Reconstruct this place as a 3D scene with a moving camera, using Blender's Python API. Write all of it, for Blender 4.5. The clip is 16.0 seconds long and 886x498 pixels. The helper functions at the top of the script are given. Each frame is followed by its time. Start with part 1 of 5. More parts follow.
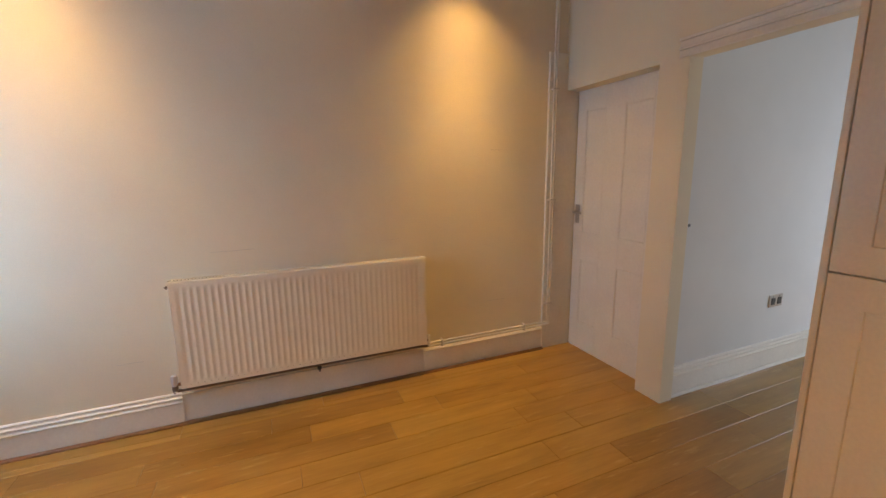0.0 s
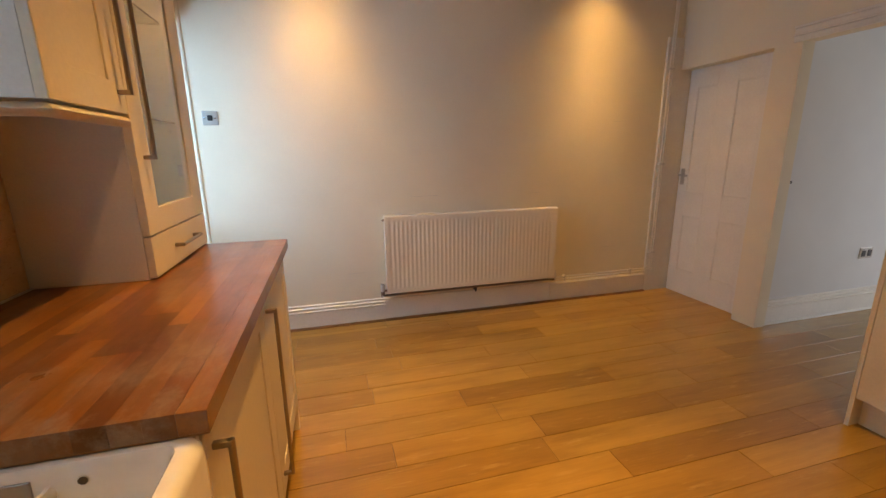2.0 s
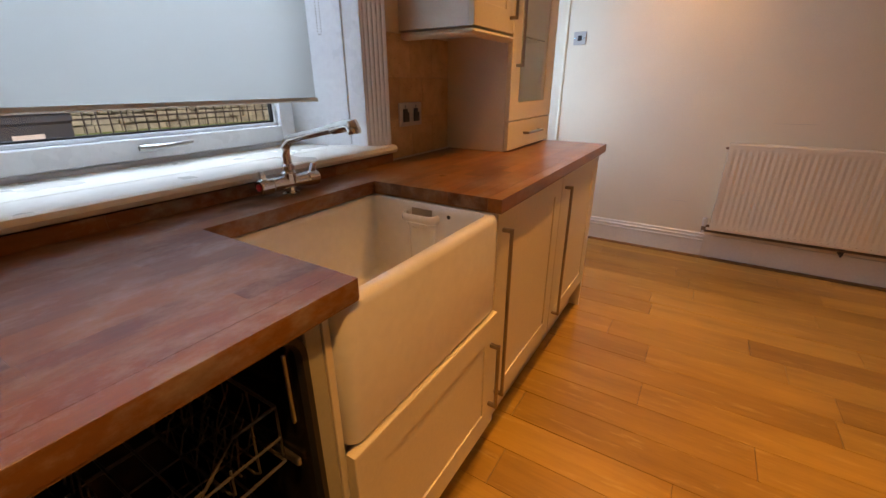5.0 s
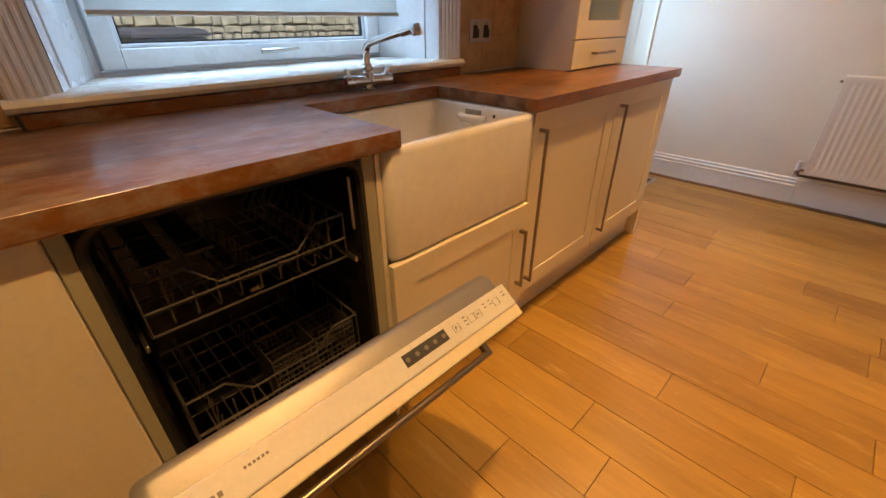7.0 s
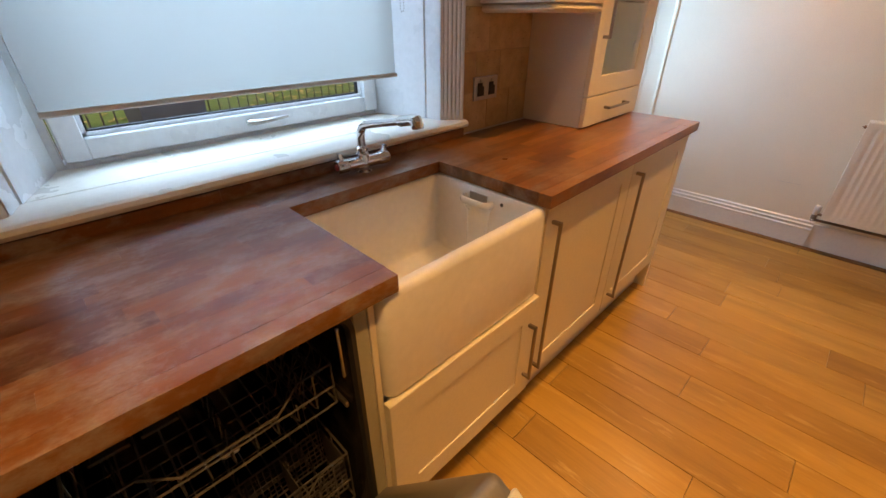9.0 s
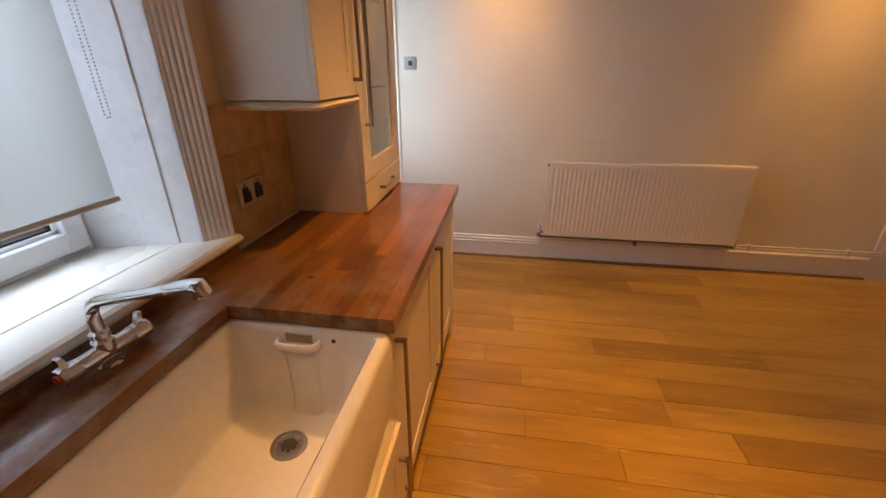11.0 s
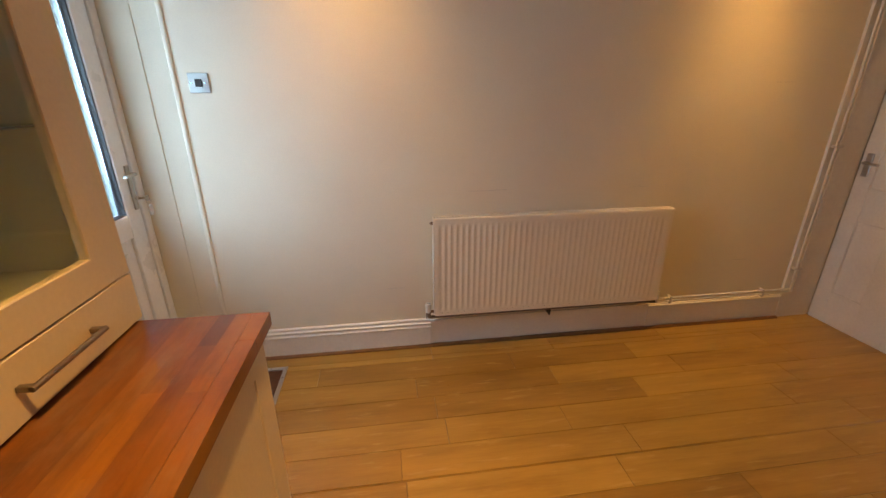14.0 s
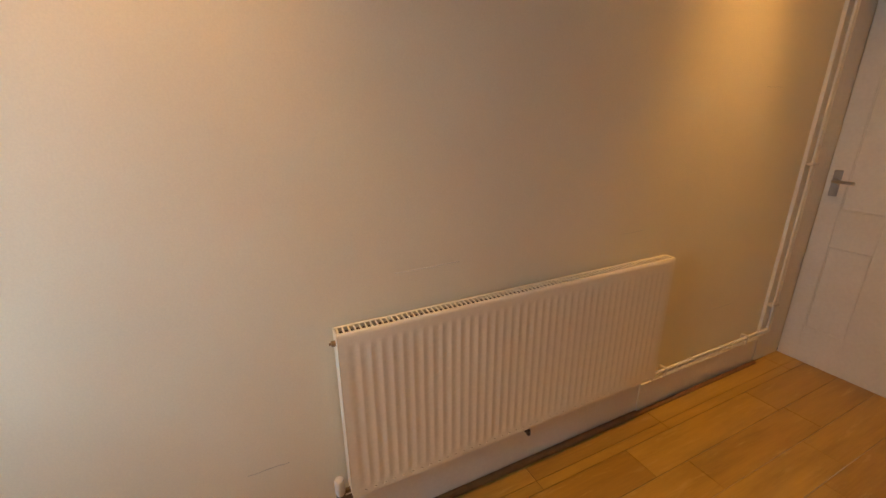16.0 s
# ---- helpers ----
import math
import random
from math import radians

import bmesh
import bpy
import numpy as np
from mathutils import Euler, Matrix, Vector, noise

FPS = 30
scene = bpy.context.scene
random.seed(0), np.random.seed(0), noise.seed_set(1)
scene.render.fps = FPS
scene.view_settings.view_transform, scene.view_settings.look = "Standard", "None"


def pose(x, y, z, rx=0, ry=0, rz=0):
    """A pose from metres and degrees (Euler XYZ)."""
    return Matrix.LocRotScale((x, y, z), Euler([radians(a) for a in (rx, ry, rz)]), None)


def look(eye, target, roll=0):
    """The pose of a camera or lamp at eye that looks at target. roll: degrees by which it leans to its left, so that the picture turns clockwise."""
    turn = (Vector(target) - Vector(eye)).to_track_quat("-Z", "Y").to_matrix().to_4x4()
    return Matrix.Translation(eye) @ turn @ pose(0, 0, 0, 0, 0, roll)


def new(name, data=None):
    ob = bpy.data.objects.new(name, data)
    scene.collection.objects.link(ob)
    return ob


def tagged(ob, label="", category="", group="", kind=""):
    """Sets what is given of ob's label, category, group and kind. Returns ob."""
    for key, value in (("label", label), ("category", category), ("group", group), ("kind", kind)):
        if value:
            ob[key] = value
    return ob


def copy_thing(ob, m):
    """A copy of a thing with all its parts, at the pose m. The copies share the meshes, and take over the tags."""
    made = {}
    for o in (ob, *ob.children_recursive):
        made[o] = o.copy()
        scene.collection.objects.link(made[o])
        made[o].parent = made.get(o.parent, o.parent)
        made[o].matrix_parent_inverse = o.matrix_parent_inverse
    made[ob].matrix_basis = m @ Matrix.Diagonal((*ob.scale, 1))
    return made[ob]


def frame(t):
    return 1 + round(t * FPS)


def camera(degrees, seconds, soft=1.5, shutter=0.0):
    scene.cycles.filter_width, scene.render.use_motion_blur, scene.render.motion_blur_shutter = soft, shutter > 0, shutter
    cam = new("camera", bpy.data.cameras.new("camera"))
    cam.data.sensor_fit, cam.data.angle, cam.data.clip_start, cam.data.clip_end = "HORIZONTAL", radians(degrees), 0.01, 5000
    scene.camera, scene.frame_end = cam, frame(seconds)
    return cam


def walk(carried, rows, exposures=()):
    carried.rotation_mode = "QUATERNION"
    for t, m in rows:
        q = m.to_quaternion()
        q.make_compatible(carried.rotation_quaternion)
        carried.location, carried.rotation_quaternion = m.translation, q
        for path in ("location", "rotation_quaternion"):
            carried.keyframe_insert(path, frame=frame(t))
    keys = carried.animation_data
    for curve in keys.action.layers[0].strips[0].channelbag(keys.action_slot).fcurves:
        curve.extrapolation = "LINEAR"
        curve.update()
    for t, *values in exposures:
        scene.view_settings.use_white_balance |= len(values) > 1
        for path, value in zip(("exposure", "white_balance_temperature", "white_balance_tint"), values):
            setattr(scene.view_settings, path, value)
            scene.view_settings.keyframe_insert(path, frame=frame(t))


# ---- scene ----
cam = camera(95.0, 16.0)
PATH = [
    (0, (-0.282, 0.297, 1.372), (0.479, 2.111, 1.008), -0.8),
    (0.5, (-0.57, 0.134, 1.387), (0.15, 1.96, 1.003), -0.8),
    (1, (-0.829, -0.023, 1.376), (-0.146, 1.816, 0.99), -0.6),
    (1.5, (-1.068, -0.168, 1.292), (-0.435, 1.688, 0.898), -0.6),
    (2, (-1.192, -0.226, 1.275), (-0.673, 1.651, 0.821), -0.6),
    (2.5, (-1.233, -0.254, 1.27), (-0.87, 1.651, 0.782), -0.6),
    (3, (-1.274, -0.3, 1.261), (-1.117, 1.621, 0.726), -0.4),
    (3.5, (-1.267, -0.326, 1.279), (-1.35, 1.583, 0.688), -0.3),
    (4, (-1.21, -0.395, 1.264), (-1.643, 1.45, 0.626), 0.0),
    (4.5, (-1.12, -0.509, 1.23), (-1.86, 1.214, 0.534), 0.1),
    (4.7, (-1.055, -0.546, 1.218), (-1.909, 1.115, 0.501), 0.0),
    (6.8, (-0.695, -0.746, 1.131), (-1.928, 0.513, 0.180), -0.3),
    (7, (-0.671, -0.758, 1.133), (-1.906, 0.472, 0.149), -0.3),
    (7.5, (-0.639, -0.771, 1.143), (-1.882, 0.399, 0.101), -0.1),
    (8, (-0.653, -0.736, 1.192), (-1.915, 0.399, 0.134), -0.2),
    (8.2, (-0.691, -0.712, 1.228), (-1.961, 0.418, 0.174), -0.4),
    (10.3, (-1.035, -0.4, 1.447), (-1.779, 1.257, 0.609), -0.0),
    (10.5, (-1.051, -0.398, 1.452), (-1.651, 1.323, 0.627), -0.2),
    (11, (-1.139, -0.43, 1.471), (-1.426, 1.377, 0.664), -0.1),
    (11.5, (-1.113, -0.262, 1.489), (-1.253, 1.562, 0.68), 0.0),
    (12, (-1.075, 0.078, 1.503), (-1.079, 1.927, 0.741), 0.1),
    (12.5, (-1.148, 0.355, 1.458), (-1.021, 2.215, 0.735), 0.2),
    (13, (-1.186, 0.543, 1.434), (-0.973, 2.401, 0.727), 0.1),
    (13.5, (-1.154, 0.56, 1.441), (-0.907, 2.418, 0.744), -0.0),
    (14, (-1.063, 0.633, 1.453), (-0.8, 2.488, 0.753), -0.1),
    (14.5, (-1.022, 0.824, 1.452), (-0.685, 2.67, 0.759), -0.1),
    (15, (-1.093, 1.127, 1.455), (-0.56, 2.934, 0.783), -0.2),
    (15.5, (-1.036, 1.436, 1.442), (-0.387, 3.215, 0.798), -0.3),
    (16, (-0.982, 1.707, 1.426), (-0.157, 3.416, 0.795), -0.4),
]
EXPOSURES = [(0, 0.36, 7300, 17), (1.5, 0.24, 7800, 20), (3, 0.1, 7900, 18), (4.5, -0.17, 8600, 33), (7, 0.32, 7100, 23), (8.2, 0.34, 6900, 20),
             (10.5, -0.05, 8900, 35), (11.5, 0.04, 8900, 32), (12.5, 0.12, 8600, 24), (13.5, 0.08, 8600, 24), (14.5, -0.08, 8500, 23), (16, -0.04, 9700, 23)]
SKY = 0.15
walk(cam, [(t, look(eye, target, roll)) for t, eye, target, roll in PATH], EXPOSURES)

# ---- world and sun ----
world = bpy.data.worlds.new("overcast_sky")
scene.world = world
world.use_nodes = True
wt = world.node_tree
sky = wt.nodes.new("ShaderNodeTexSky")
sky.sky_type = "NISHITA"
sky.sun_disc = False
sky.sun_elevation, sky.sun_rotation = radians(38), radians(117)
sky.air_density, sky.dust_density, sky.ozone_density = 1.0, 2.5, 1.4
wt.links.new(sky.outputs[0], wt.nodes["Background"].inputs[0])
wt.nodes["Background"].inputs[1].default_value = SKY
sun = bpy.data.lights.new("sun", "SUN")
sun.energy, sun.angle, sun.color = 4.5, radians(14), (1.0, 0.95, 0.88)
sun_ob = new("sun", sun)
sun_ob.matrix_world = look((5, -4, 7), (-3, 0, 0))


def spot_lamp(name, eye, target, watts, cone=44, blend=0.75, colour=(1.0, 0.74, 0.42), size=0.025):
    lamp = bpy.data.lights.new(name, "SPOT")
    lamp.energy, lamp.spot_size, lamp.spot_blend, lamp.color, lamp.shadow_soft_size = watts, radians(cone), blend, colour, size
    ob = new(name, lamp)
    ob.matrix_world = look(eye, target)
    return ob


def area_lamp(name, eye, target, watts, w, h, colour):
    lamp = bpy.data.lights.new(name, "AREA")
    lamp.shape, lamp.size, lamp.size_y, lamp.energy, lamp.color = "RECTANGLE", w, h, watts, colour
    ob = new(name, lamp)
    ob.matrix_world = look(eye, target)
    return ob


CEIL = 2.75
WARM = (1.0, 0.60, 0.20)
DAY = (0.40, 0.68, 1.0)
# (x, y, watts, lean in x, lean in y, cone)
SPOTS = [
    (-1.22, 2.49, 62, 0.0, 0.0, 68), (0.92, 2.50, 78, -0.03, 0.0, 56),
    (-1.08, 1.00, 195, 0.0, 0.0, 68), (-0.72, -0.60, 170, 0.0, 0.0, 80),
    # The last lamp of this row is added out of view, its place guessed.
    (0.40, 0.05, 130, 0.0, 0.0, 76), (0.45, -1.60, 45, 0.0, 0.0, 80),
]
for sx, sy, watts, lx, ly, cone in SPOTS:
    spot_lamp("downlight_beam", (sx, sy, CEIL - 0.012), (sx + lx, sy + ly, CEIL - 1.0), watts, cone, 1.0, WARM)
for sx, sy, watts in ((-1.22, 2.49, 28), (0.92, 2.50, 38)):
    spot_lamp("downlight_spill", (sx, sy, CEIL - 0.012), (sx, sy, 1.0), watts, 104, 1.0, WARM)
area_lamp("window_daylight", (-2.95, -0.03, 2.15), (-1.6, -0.03, 1.15), 58, 1.3, 0.9, DAY)
area_lamp("glazed_door_daylight", (-2.62, 2.02, 1.42), (-1.65, 2.70, 1.00), 31, 0.7, 0.9, (0.36, 0.62, 1.0))
area_lamp("next_room_window_daylight", (4.9, 0.3, 0.9), (3.0, 1.3, 0.35), 46, 1.3, 1.3, (0.66, 0.80, 1.0))

# ---- materials ----


def nodes_of(name):
    m = bpy.data.materials.new(name)
    m.use_nodes = True
    nt = m.node_tree
    return m, nt, nt.nodes["Principled BSDF"]


def ramp(nt, src, stops):
    r = nt.nodes.new("ShaderNodeValToRGB")
    els = r.color_ramp.elements
    while len(els) < len(stops):
        els.new(0.5)
    for e, (p, c) in zip(els, stops):
        e.position, e.color = p, (*c, 1)
    nt.links.new(src, r.inputs[0])
    return r.outputs[0]


def coords(nt, scale=(1, 1, 1), shift=None):
    tc = nt.nodes.new("ShaderNodeNewGeometry")
    mp = nt.nodes.new("ShaderNodeMapping")
    mp.inputs["Scale"].default_value = scale
    nt.links.new(tc.outputs["Position"], mp.inputs["Vector"])
    if shift is not None:
        nt.links.new(shift, mp.inputs["Location"])
    return mp.outputs[0]


def noise_tex(nt, vec, scale, detail=4, rough=0.55):
    n = nt.nodes.new("ShaderNodeTexNoise")
    n.inputs["Scale"].default_value, n.inputs["Detail"].default_value, n.inputs["Roughness"].default_value = scale, detail, rough
    nt.links.new(vec, n.inputs["Vector"])
    return n.outputs[0]


def mix_col(nt, fac, a, b, kind="MIX"):
    m = nt.nodes.new("ShaderNodeMix")
    m.data_type, m.blend_type = "RGBA", kind
    for sock, v in ((m.inputs[0], fac), (m.inputs[6], a), (m.inputs[7], b)):
        if isinstance(v, (int, float)):
            sock.default_value = v
        elif isinstance(v, tuple):
            sock.default_value = (*v, 1)
        else:
            nt.links.new(v, sock)
    return m.outputs[2]


def bump(nt, bsdf, height, strength, dist):
    b = nt.nodes.new("ShaderNodeBump")
    b.inputs["Strength"].default_value, b.inputs["Distance"].default_value = strength, dist
    nt.links.new(height, b.inputs["Height"])
    nt.links.new(b.outputs[0], bsdf.inputs["Normal"])


def surface(name, col, rough=0.5, metal=0.0, vary=0.06, scale=3.0, grain=120.0, relief=0.15, dist=0.001, coat=0.0, spec=0.5):
    """A painted or plain surface: large soft stains, fine grain and relief."""
    m, nt, b = nodes_of(name)
    v = coords(nt)
    big, fine = noise_tex(nt, v, scale, 5), noise_tex(nt, v, grain, 3)
    dark = tuple(c * (1 - vary) for c in col)
    lite = tuple(min(1, c * (1 + vary * 0.5)) for c in col)
    c1 = ramp(nt, big, [(0.3, dark), (0.7, lite)])
    c2 = ramp(nt, fine, [(0.3, (0.94, 0.94, 0.94)), (0.7, (1, 1, 1))])
    nt.links.new(mix_col(nt, 1.0, c1, c2, "MULTIPLY"), b.inputs["Base Color"])
    r = nt.nodes.new("ShaderNodeMapRange")
    r.inputs[3].default_value, r.inputs[4].default_value = max(0.02, rough * 0.8), min(1, rough * 1.2)
    nt.links.new(big, r.inputs[0])
    nt.links.new(r.outputs[0], b.inputs["Roughness"])
    b.inputs["Metallic"].default_value = metal
    b.inputs["Coat Weight"].default_value = coat
    b.inputs["Specular IOR Level"].default_value = spec
    if relief:
        bump(nt, b, fine, relief, dist)
    return m


def mapped(nt, src, a, b_):
    r = nt.nodes.new("ShaderNodeMapRange")
    r.inputs[1].default_value, r.inputs[2].default_value = a, b_
    nt.links.new(src, r.inputs[0])
    return r.outputs[0]


def plank_wood(name, tones, rough, axis, streak=1.0, coat=0.0, cloudy=0.0, random_span=1.0):
    """Wood whose tone goes by the piece, with grain along one axis (0 x, 1 y)."""
    m, nt, b = nodes_of(name)
    info = nt.nodes.new("ShaderNodeObjectInfo")
    comb = nt.nodes.new("ShaderNodeCombineXYZ")
    for i, k in enumerate((37.0, 91.0, 13.0)):
        mul = nt.nodes.new("ShaderNodeMath")
        mul.operation = "MULTIPLY"
        mul.inputs[1].default_value = k
        nt.links.new(info.outputs["Random"], mul.inputs[0])
        nt.links.new(mul.outputs[0], comb.inputs[i])
    long_, wide = (1.2, 14) if axis == 0 else (14, 1.2)
    v = coords(nt, (long_, wide, 8), comb.outputs[0])
    fine = noise_tex(nt, coords(nt, (6 if axis == 0 else 160, 160 if axis == 0 else 6, 60), comb.outputs[0]), 1.0, 3, 0.6)
    grain = noise_tex(nt, v, 2.2, 6, 0.62)
    base = ramp(nt, info.outputs["Random"], [(i / (len(tones) - 1), c) for i, c in enumerate(tones)])
    g1 = ramp(nt, grain, [(0.25, (0.80, 0.77, 0.72)), (0.5, (1, 1, 1)), (0.8, (1.10, 1.09, 1.05))])
    g2 = ramp(nt, fine, [(0.3, (0.9, 0.88, 0.85)), (0.65, (1.02, 1.02, 1.02))])
    c = mix_col(nt, streak, base, g1, "MULTIPLY")
    c = mix_col(nt, 0.8, c, g2, "MULTIPLY")
    world_v = coords(nt)
    if cloudy:
        spots = ramp(nt, noise_tex(nt, coords(nt, (5, 2.2, 5)), 2.1, 6, 0.65), [(0.5, (0, 0, 0)), (0.75, (1, 1, 1))])
        c = mix_col(nt, spots, c, mix_col(nt, cloudy, c, (0.20, 0.145, 0.11)))
        geo = nt.nodes.new("ShaderNodeSeparateXYZ")
        nt.links.new(world_v, geo.inputs[0])
        bleached = mix_col(nt, 1.0, ramp(nt, noise_tex(nt, coords(nt, (4, 2.5, 4)), 3.3, 7, 0.7), [(0.46, (0, 0, 0)), (0.62, (1, 1, 1))]),
                           ramp(nt, mapped(nt, geo.outputs[1], 0.75, 0.25), [(0, (0, 0, 0)), (1, (0.75, 0.75, 0.75))]), "MULTIPLY")
        c = mix_col(nt, bleached, c, (0.29, 0.225, 0.185))
        worn = ramp(nt, noise_tex(nt, coords(nt, (9, 2.4, 9)), 1.6, 7, 0.68), [(0.36, (0.62, 0.55, 0.48)), (0.5, (0.97, 0.97, 0.97)), (0.66, (1.2, 1.25, 1.25))])
        c = mix_col(nt, 0.85, c, worn, "MULTIPLY")
    else:
        c = mix_col(nt, 0.85, c, ramp(nt, noise_tex(nt, coords(nt, (1.1, 5.5, 1)), 1.3, 6, 0.62), [(0.3, (0.66, 0.62, 0.55)), (0.5, (0.95, 0.94, 0.9)), (0.7, (1.12, 1.12, 1.1))]), "MULTIPLY")
        scuff = ramp(nt, noise_tex(nt, coords(nt, (2.2, 16, 1)), 1.7, 7, 0.7), [(0.57, (0, 0, 0)), (0.70, (0.55, 0.55, 0.55))])
        c = mix_col(nt, scuff, c, (0.52, 0.35, 0.13))
    nt.links.new(c, b.inputs["Base Color"])
    r = nt.nodes.new("ShaderNodeMapRange")
    r.inputs[3].default_value, r.inputs[4].default_value = rough * 0.75, rough * 1.35
    nt.links.new(noise_tex(nt, world_v, 6.0, 5, 0.6), r.inputs[0])
    nt.links.new(r.outputs[0], b.inputs["Roughness"])
    b.inputs["Coat Weight"].default_value = coat
    b.inputs["Coat Roughness"].default_value = 0.2
    bump(nt, b, fine, 0.12, 0.0006)
    return m


M_WALL = surface("cream_emulsion", (0.79, 0.715, 0.555), 0.75, vary=0.05, scale=2.0, grain=220, relief=0.12, dist=0.0012, spec=0.3)
M_WALLW = surface("white_emulsion", (0.74, 0.76, 0.76), 0.8, vary=0.05, scale=2.0, grain=220, relief=0.1, spec=0.3)
M_CEIL = surface("ceiling_emulsion", (0.8, 0.79, 0.76), 0.9, grain=200)
M_TRIM = surface("white_gloss_paint", (0.80, 0.77, 0.70), 0.32, vary=0.05, scale=5, grain=60, relief=0.06)
M_RAD = surface("radiator_enamel", (0.81, 0.74, 0.60), 0.35, vary=0.03, grain=80, relief=0.03)
M_CREAM = surface("cream_satin_cabinet_paint", (0.74, 0.65, 0.49), 0.38, vary=0.035, scale=2.5, grain=90, relief=0.05, dist=0.0005)
M_CARC = surface("white_melamine", (0.75, 0.70, 0.61), 0.42, vary=0.03, grain=150, relief=0.04)
M_GLASSCARC = surface("dusty_cabinet_lining", (0.58, 0.60, 0.40), 0.6, vary=0.08, grain=60)
M_UPVC = surface("white_upvc", (0.82, 0.85, 0.86), 0.28, vary=0.03, grain=50, relief=0.03)
M_CERAM = surface("glazed_fireclay", (0.84, 0.81, 0.76), 0.12, vary=0.05, scale=4, grain=40, relief=0.03, coat=0.6)
M_CHROME = surface("chrome", (0.78, 0.78, 0.78), 0.08, metal=1.0, vary=0.06, grain=30, relief=0.0)
M_STEEL = surface("brushed_steel", (0.52, 0.50, 0.47), 0.32, metal=1.0, vary=0.1, grain=200, relief=0.1)
M_LINING = surface("satin_steel_lining", (0.34, 0.31, 0.28), 0.5, metal=0.75, vary=0.1, grain=200, relief=0.06)
M_HANDLE = surface("brushed_nickel", (0.33, 0.28, 0.23), 0.34, metal=1.0, vary=0.1, grain=200, relief=0.1)
M_ALU = surface("aluminium_trim", (0.62, 0.63, 0.64), 0.35, metal=1.0, vary=0.12, grain=120)
# Tub steel coloured near black: the unlit interior is put into the colour.
M_TUB = surface("tub_steel_in_shade", (0.06, 0.05, 0.044), 0.24, metal=0.8, vary=0.3, scale=9, grain=40)
M_RUBBER = surface("black_rubber", (0.012, 0.012, 0.013), 0.55, vary=0.2)
# Rack wire and basket colours are darkened too, for the shade in the tub.
M_WIRE = surface("grey_wire_in_shade", (0.065, 0.058, 0.050), 0.35, vary=0.1, grain=200)
M_BASKET = surface("basket_plastic_in_shade", (0.055, 0.050, 0.046), 0.5, vary=0.15)
M_DARKPL = surface("dark_grey_plastic", (0.05, 0.05, 0.05), 0.45, vary=0.2)
M_PALEPL = surface("pale_plastic", (0.62, 0.58, 0.5), 0.4, vary=0.06)
M_WHITEPL = surface("white_plastic", (0.66, 0.63, 0.59), 0.4, vary=0.05)
# Glaze colour darkened to carry the shade inside the overflow.
M_SLOT = surface("shadowed_glaze", (0.34, 0.30, 0.26), 0.3)
M_BRASS = surface("dull_copper_pipe", (0.30, 0.19, 0.11), 0.4, metal=0.8, vary=0.2)
# Flange edge: the carcass colour darkened to put its shade into the paint.
M_FLANGE = surface("carcass_edge_in_shade", (0.38, 0.355, 0.25), 0.5)
M_PIPE = surface("dull_grey_brown_pipe", (0.20, 0.15, 0.11), 0.5, metal=0.3, vary=0.3)
M_RED = surface("red_cap", (0.5, 0.02, 0.02), 0.3)
M_BLACK = surface("black_print", (0.02, 0.02, 0.02), 0.5)
M_GREYPR = surface("grey_print", (0.20, 0.18, 0.16), 0.5)
M_COIR = surface("brown_coir", (0.11, 0.045, 0.025), 0.95, vary=0.3, scale=20, grain=500, relief=0.9, dist=0.004)
# Dirt between the planks, and the shade colour under the radiator grille.
M_GAP = surface("gap_dirt_and_slot_shade", (0.05, 0.025, 0.012), 0.9, vary=0.3)
M_BEAD = surface("brown_floor_bead", (0.22, 0.10, 0.035), 0.45, vary=0.2, scale=15)
M_GROUT = surface("pale_grout", (0.50, 0.38, 0.22), 0.9, vary=0.1)
M_SILL = surface("cream_sill_gloss", (0.82, 0.78, 0.68), 0.28, vary=0.04, grain=60, relief=0.04)
M_CRACK = surface("cracked_filler", (0.66, 0.61, 0.50), 0.9, vary=0.2)
M_FLOOR = plank_wood("oak_floor_planks", [(0.33, 0.182, 0.038), (0.40, 0.228, 0.050), (0.285, 0.152, 0.031), (0.35, 0.200, 0.043), (0.44, 0.262, 0.062), (0.31, 0.168, 0.035)], 0.30, 0, 0.6, coat=0.2)
M_STAVE = plank_wood("hardwood_stave", [(0.150, 0.046, 0.010), (0.21, 0.072, 0.014), (0.110, 0.034, 0.009), (0.25, 0.092, 0.017), (0.170, 0.053, 0.011), (0.31, 0.122, 0.026)], 0.30, 1, 0.9, coat=0.18, cloudy=0.5)


def tile_material():
    m, nt, b = nodes_of("travertine_tile")
    info = nt.nodes.new("ShaderNodeObjectInfo")
    base = ramp(nt, info.outputs["Random"], [(0, (0.52, 0.37, 0.19)), (0.5, (0.62, 0.46, 0.26)), (1, (0.45, 0.31, 0.16))])
    cloud = noise_tex(nt, coords(nt), 14, 6, 0.65)
    pits = noise_tex(nt, coords(nt, (1, 1, 2.5)), 55, 4, 0.6)
    c = mix_col(nt, 0.9, base, ramp(nt, cloud, [(0.3, (0.75, 0.7, 0.62)), (0.7, (1.12, 1.1, 1.05))]), "MULTIPLY")
    c = mix_col(nt, 0.8, c, ramp(nt, pits, [(0.28, (0.6, 0.5, 0.4)), (0.4, (1, 1, 1))]), "MULTIPLY")
    nt.links.new(c, b.inputs["Base Color"])
    b.inputs["Roughness"].default_value = 0.5
    bump(nt, b, pits, 0.3, 0.002)
    return m


M_TILE = tile_material()


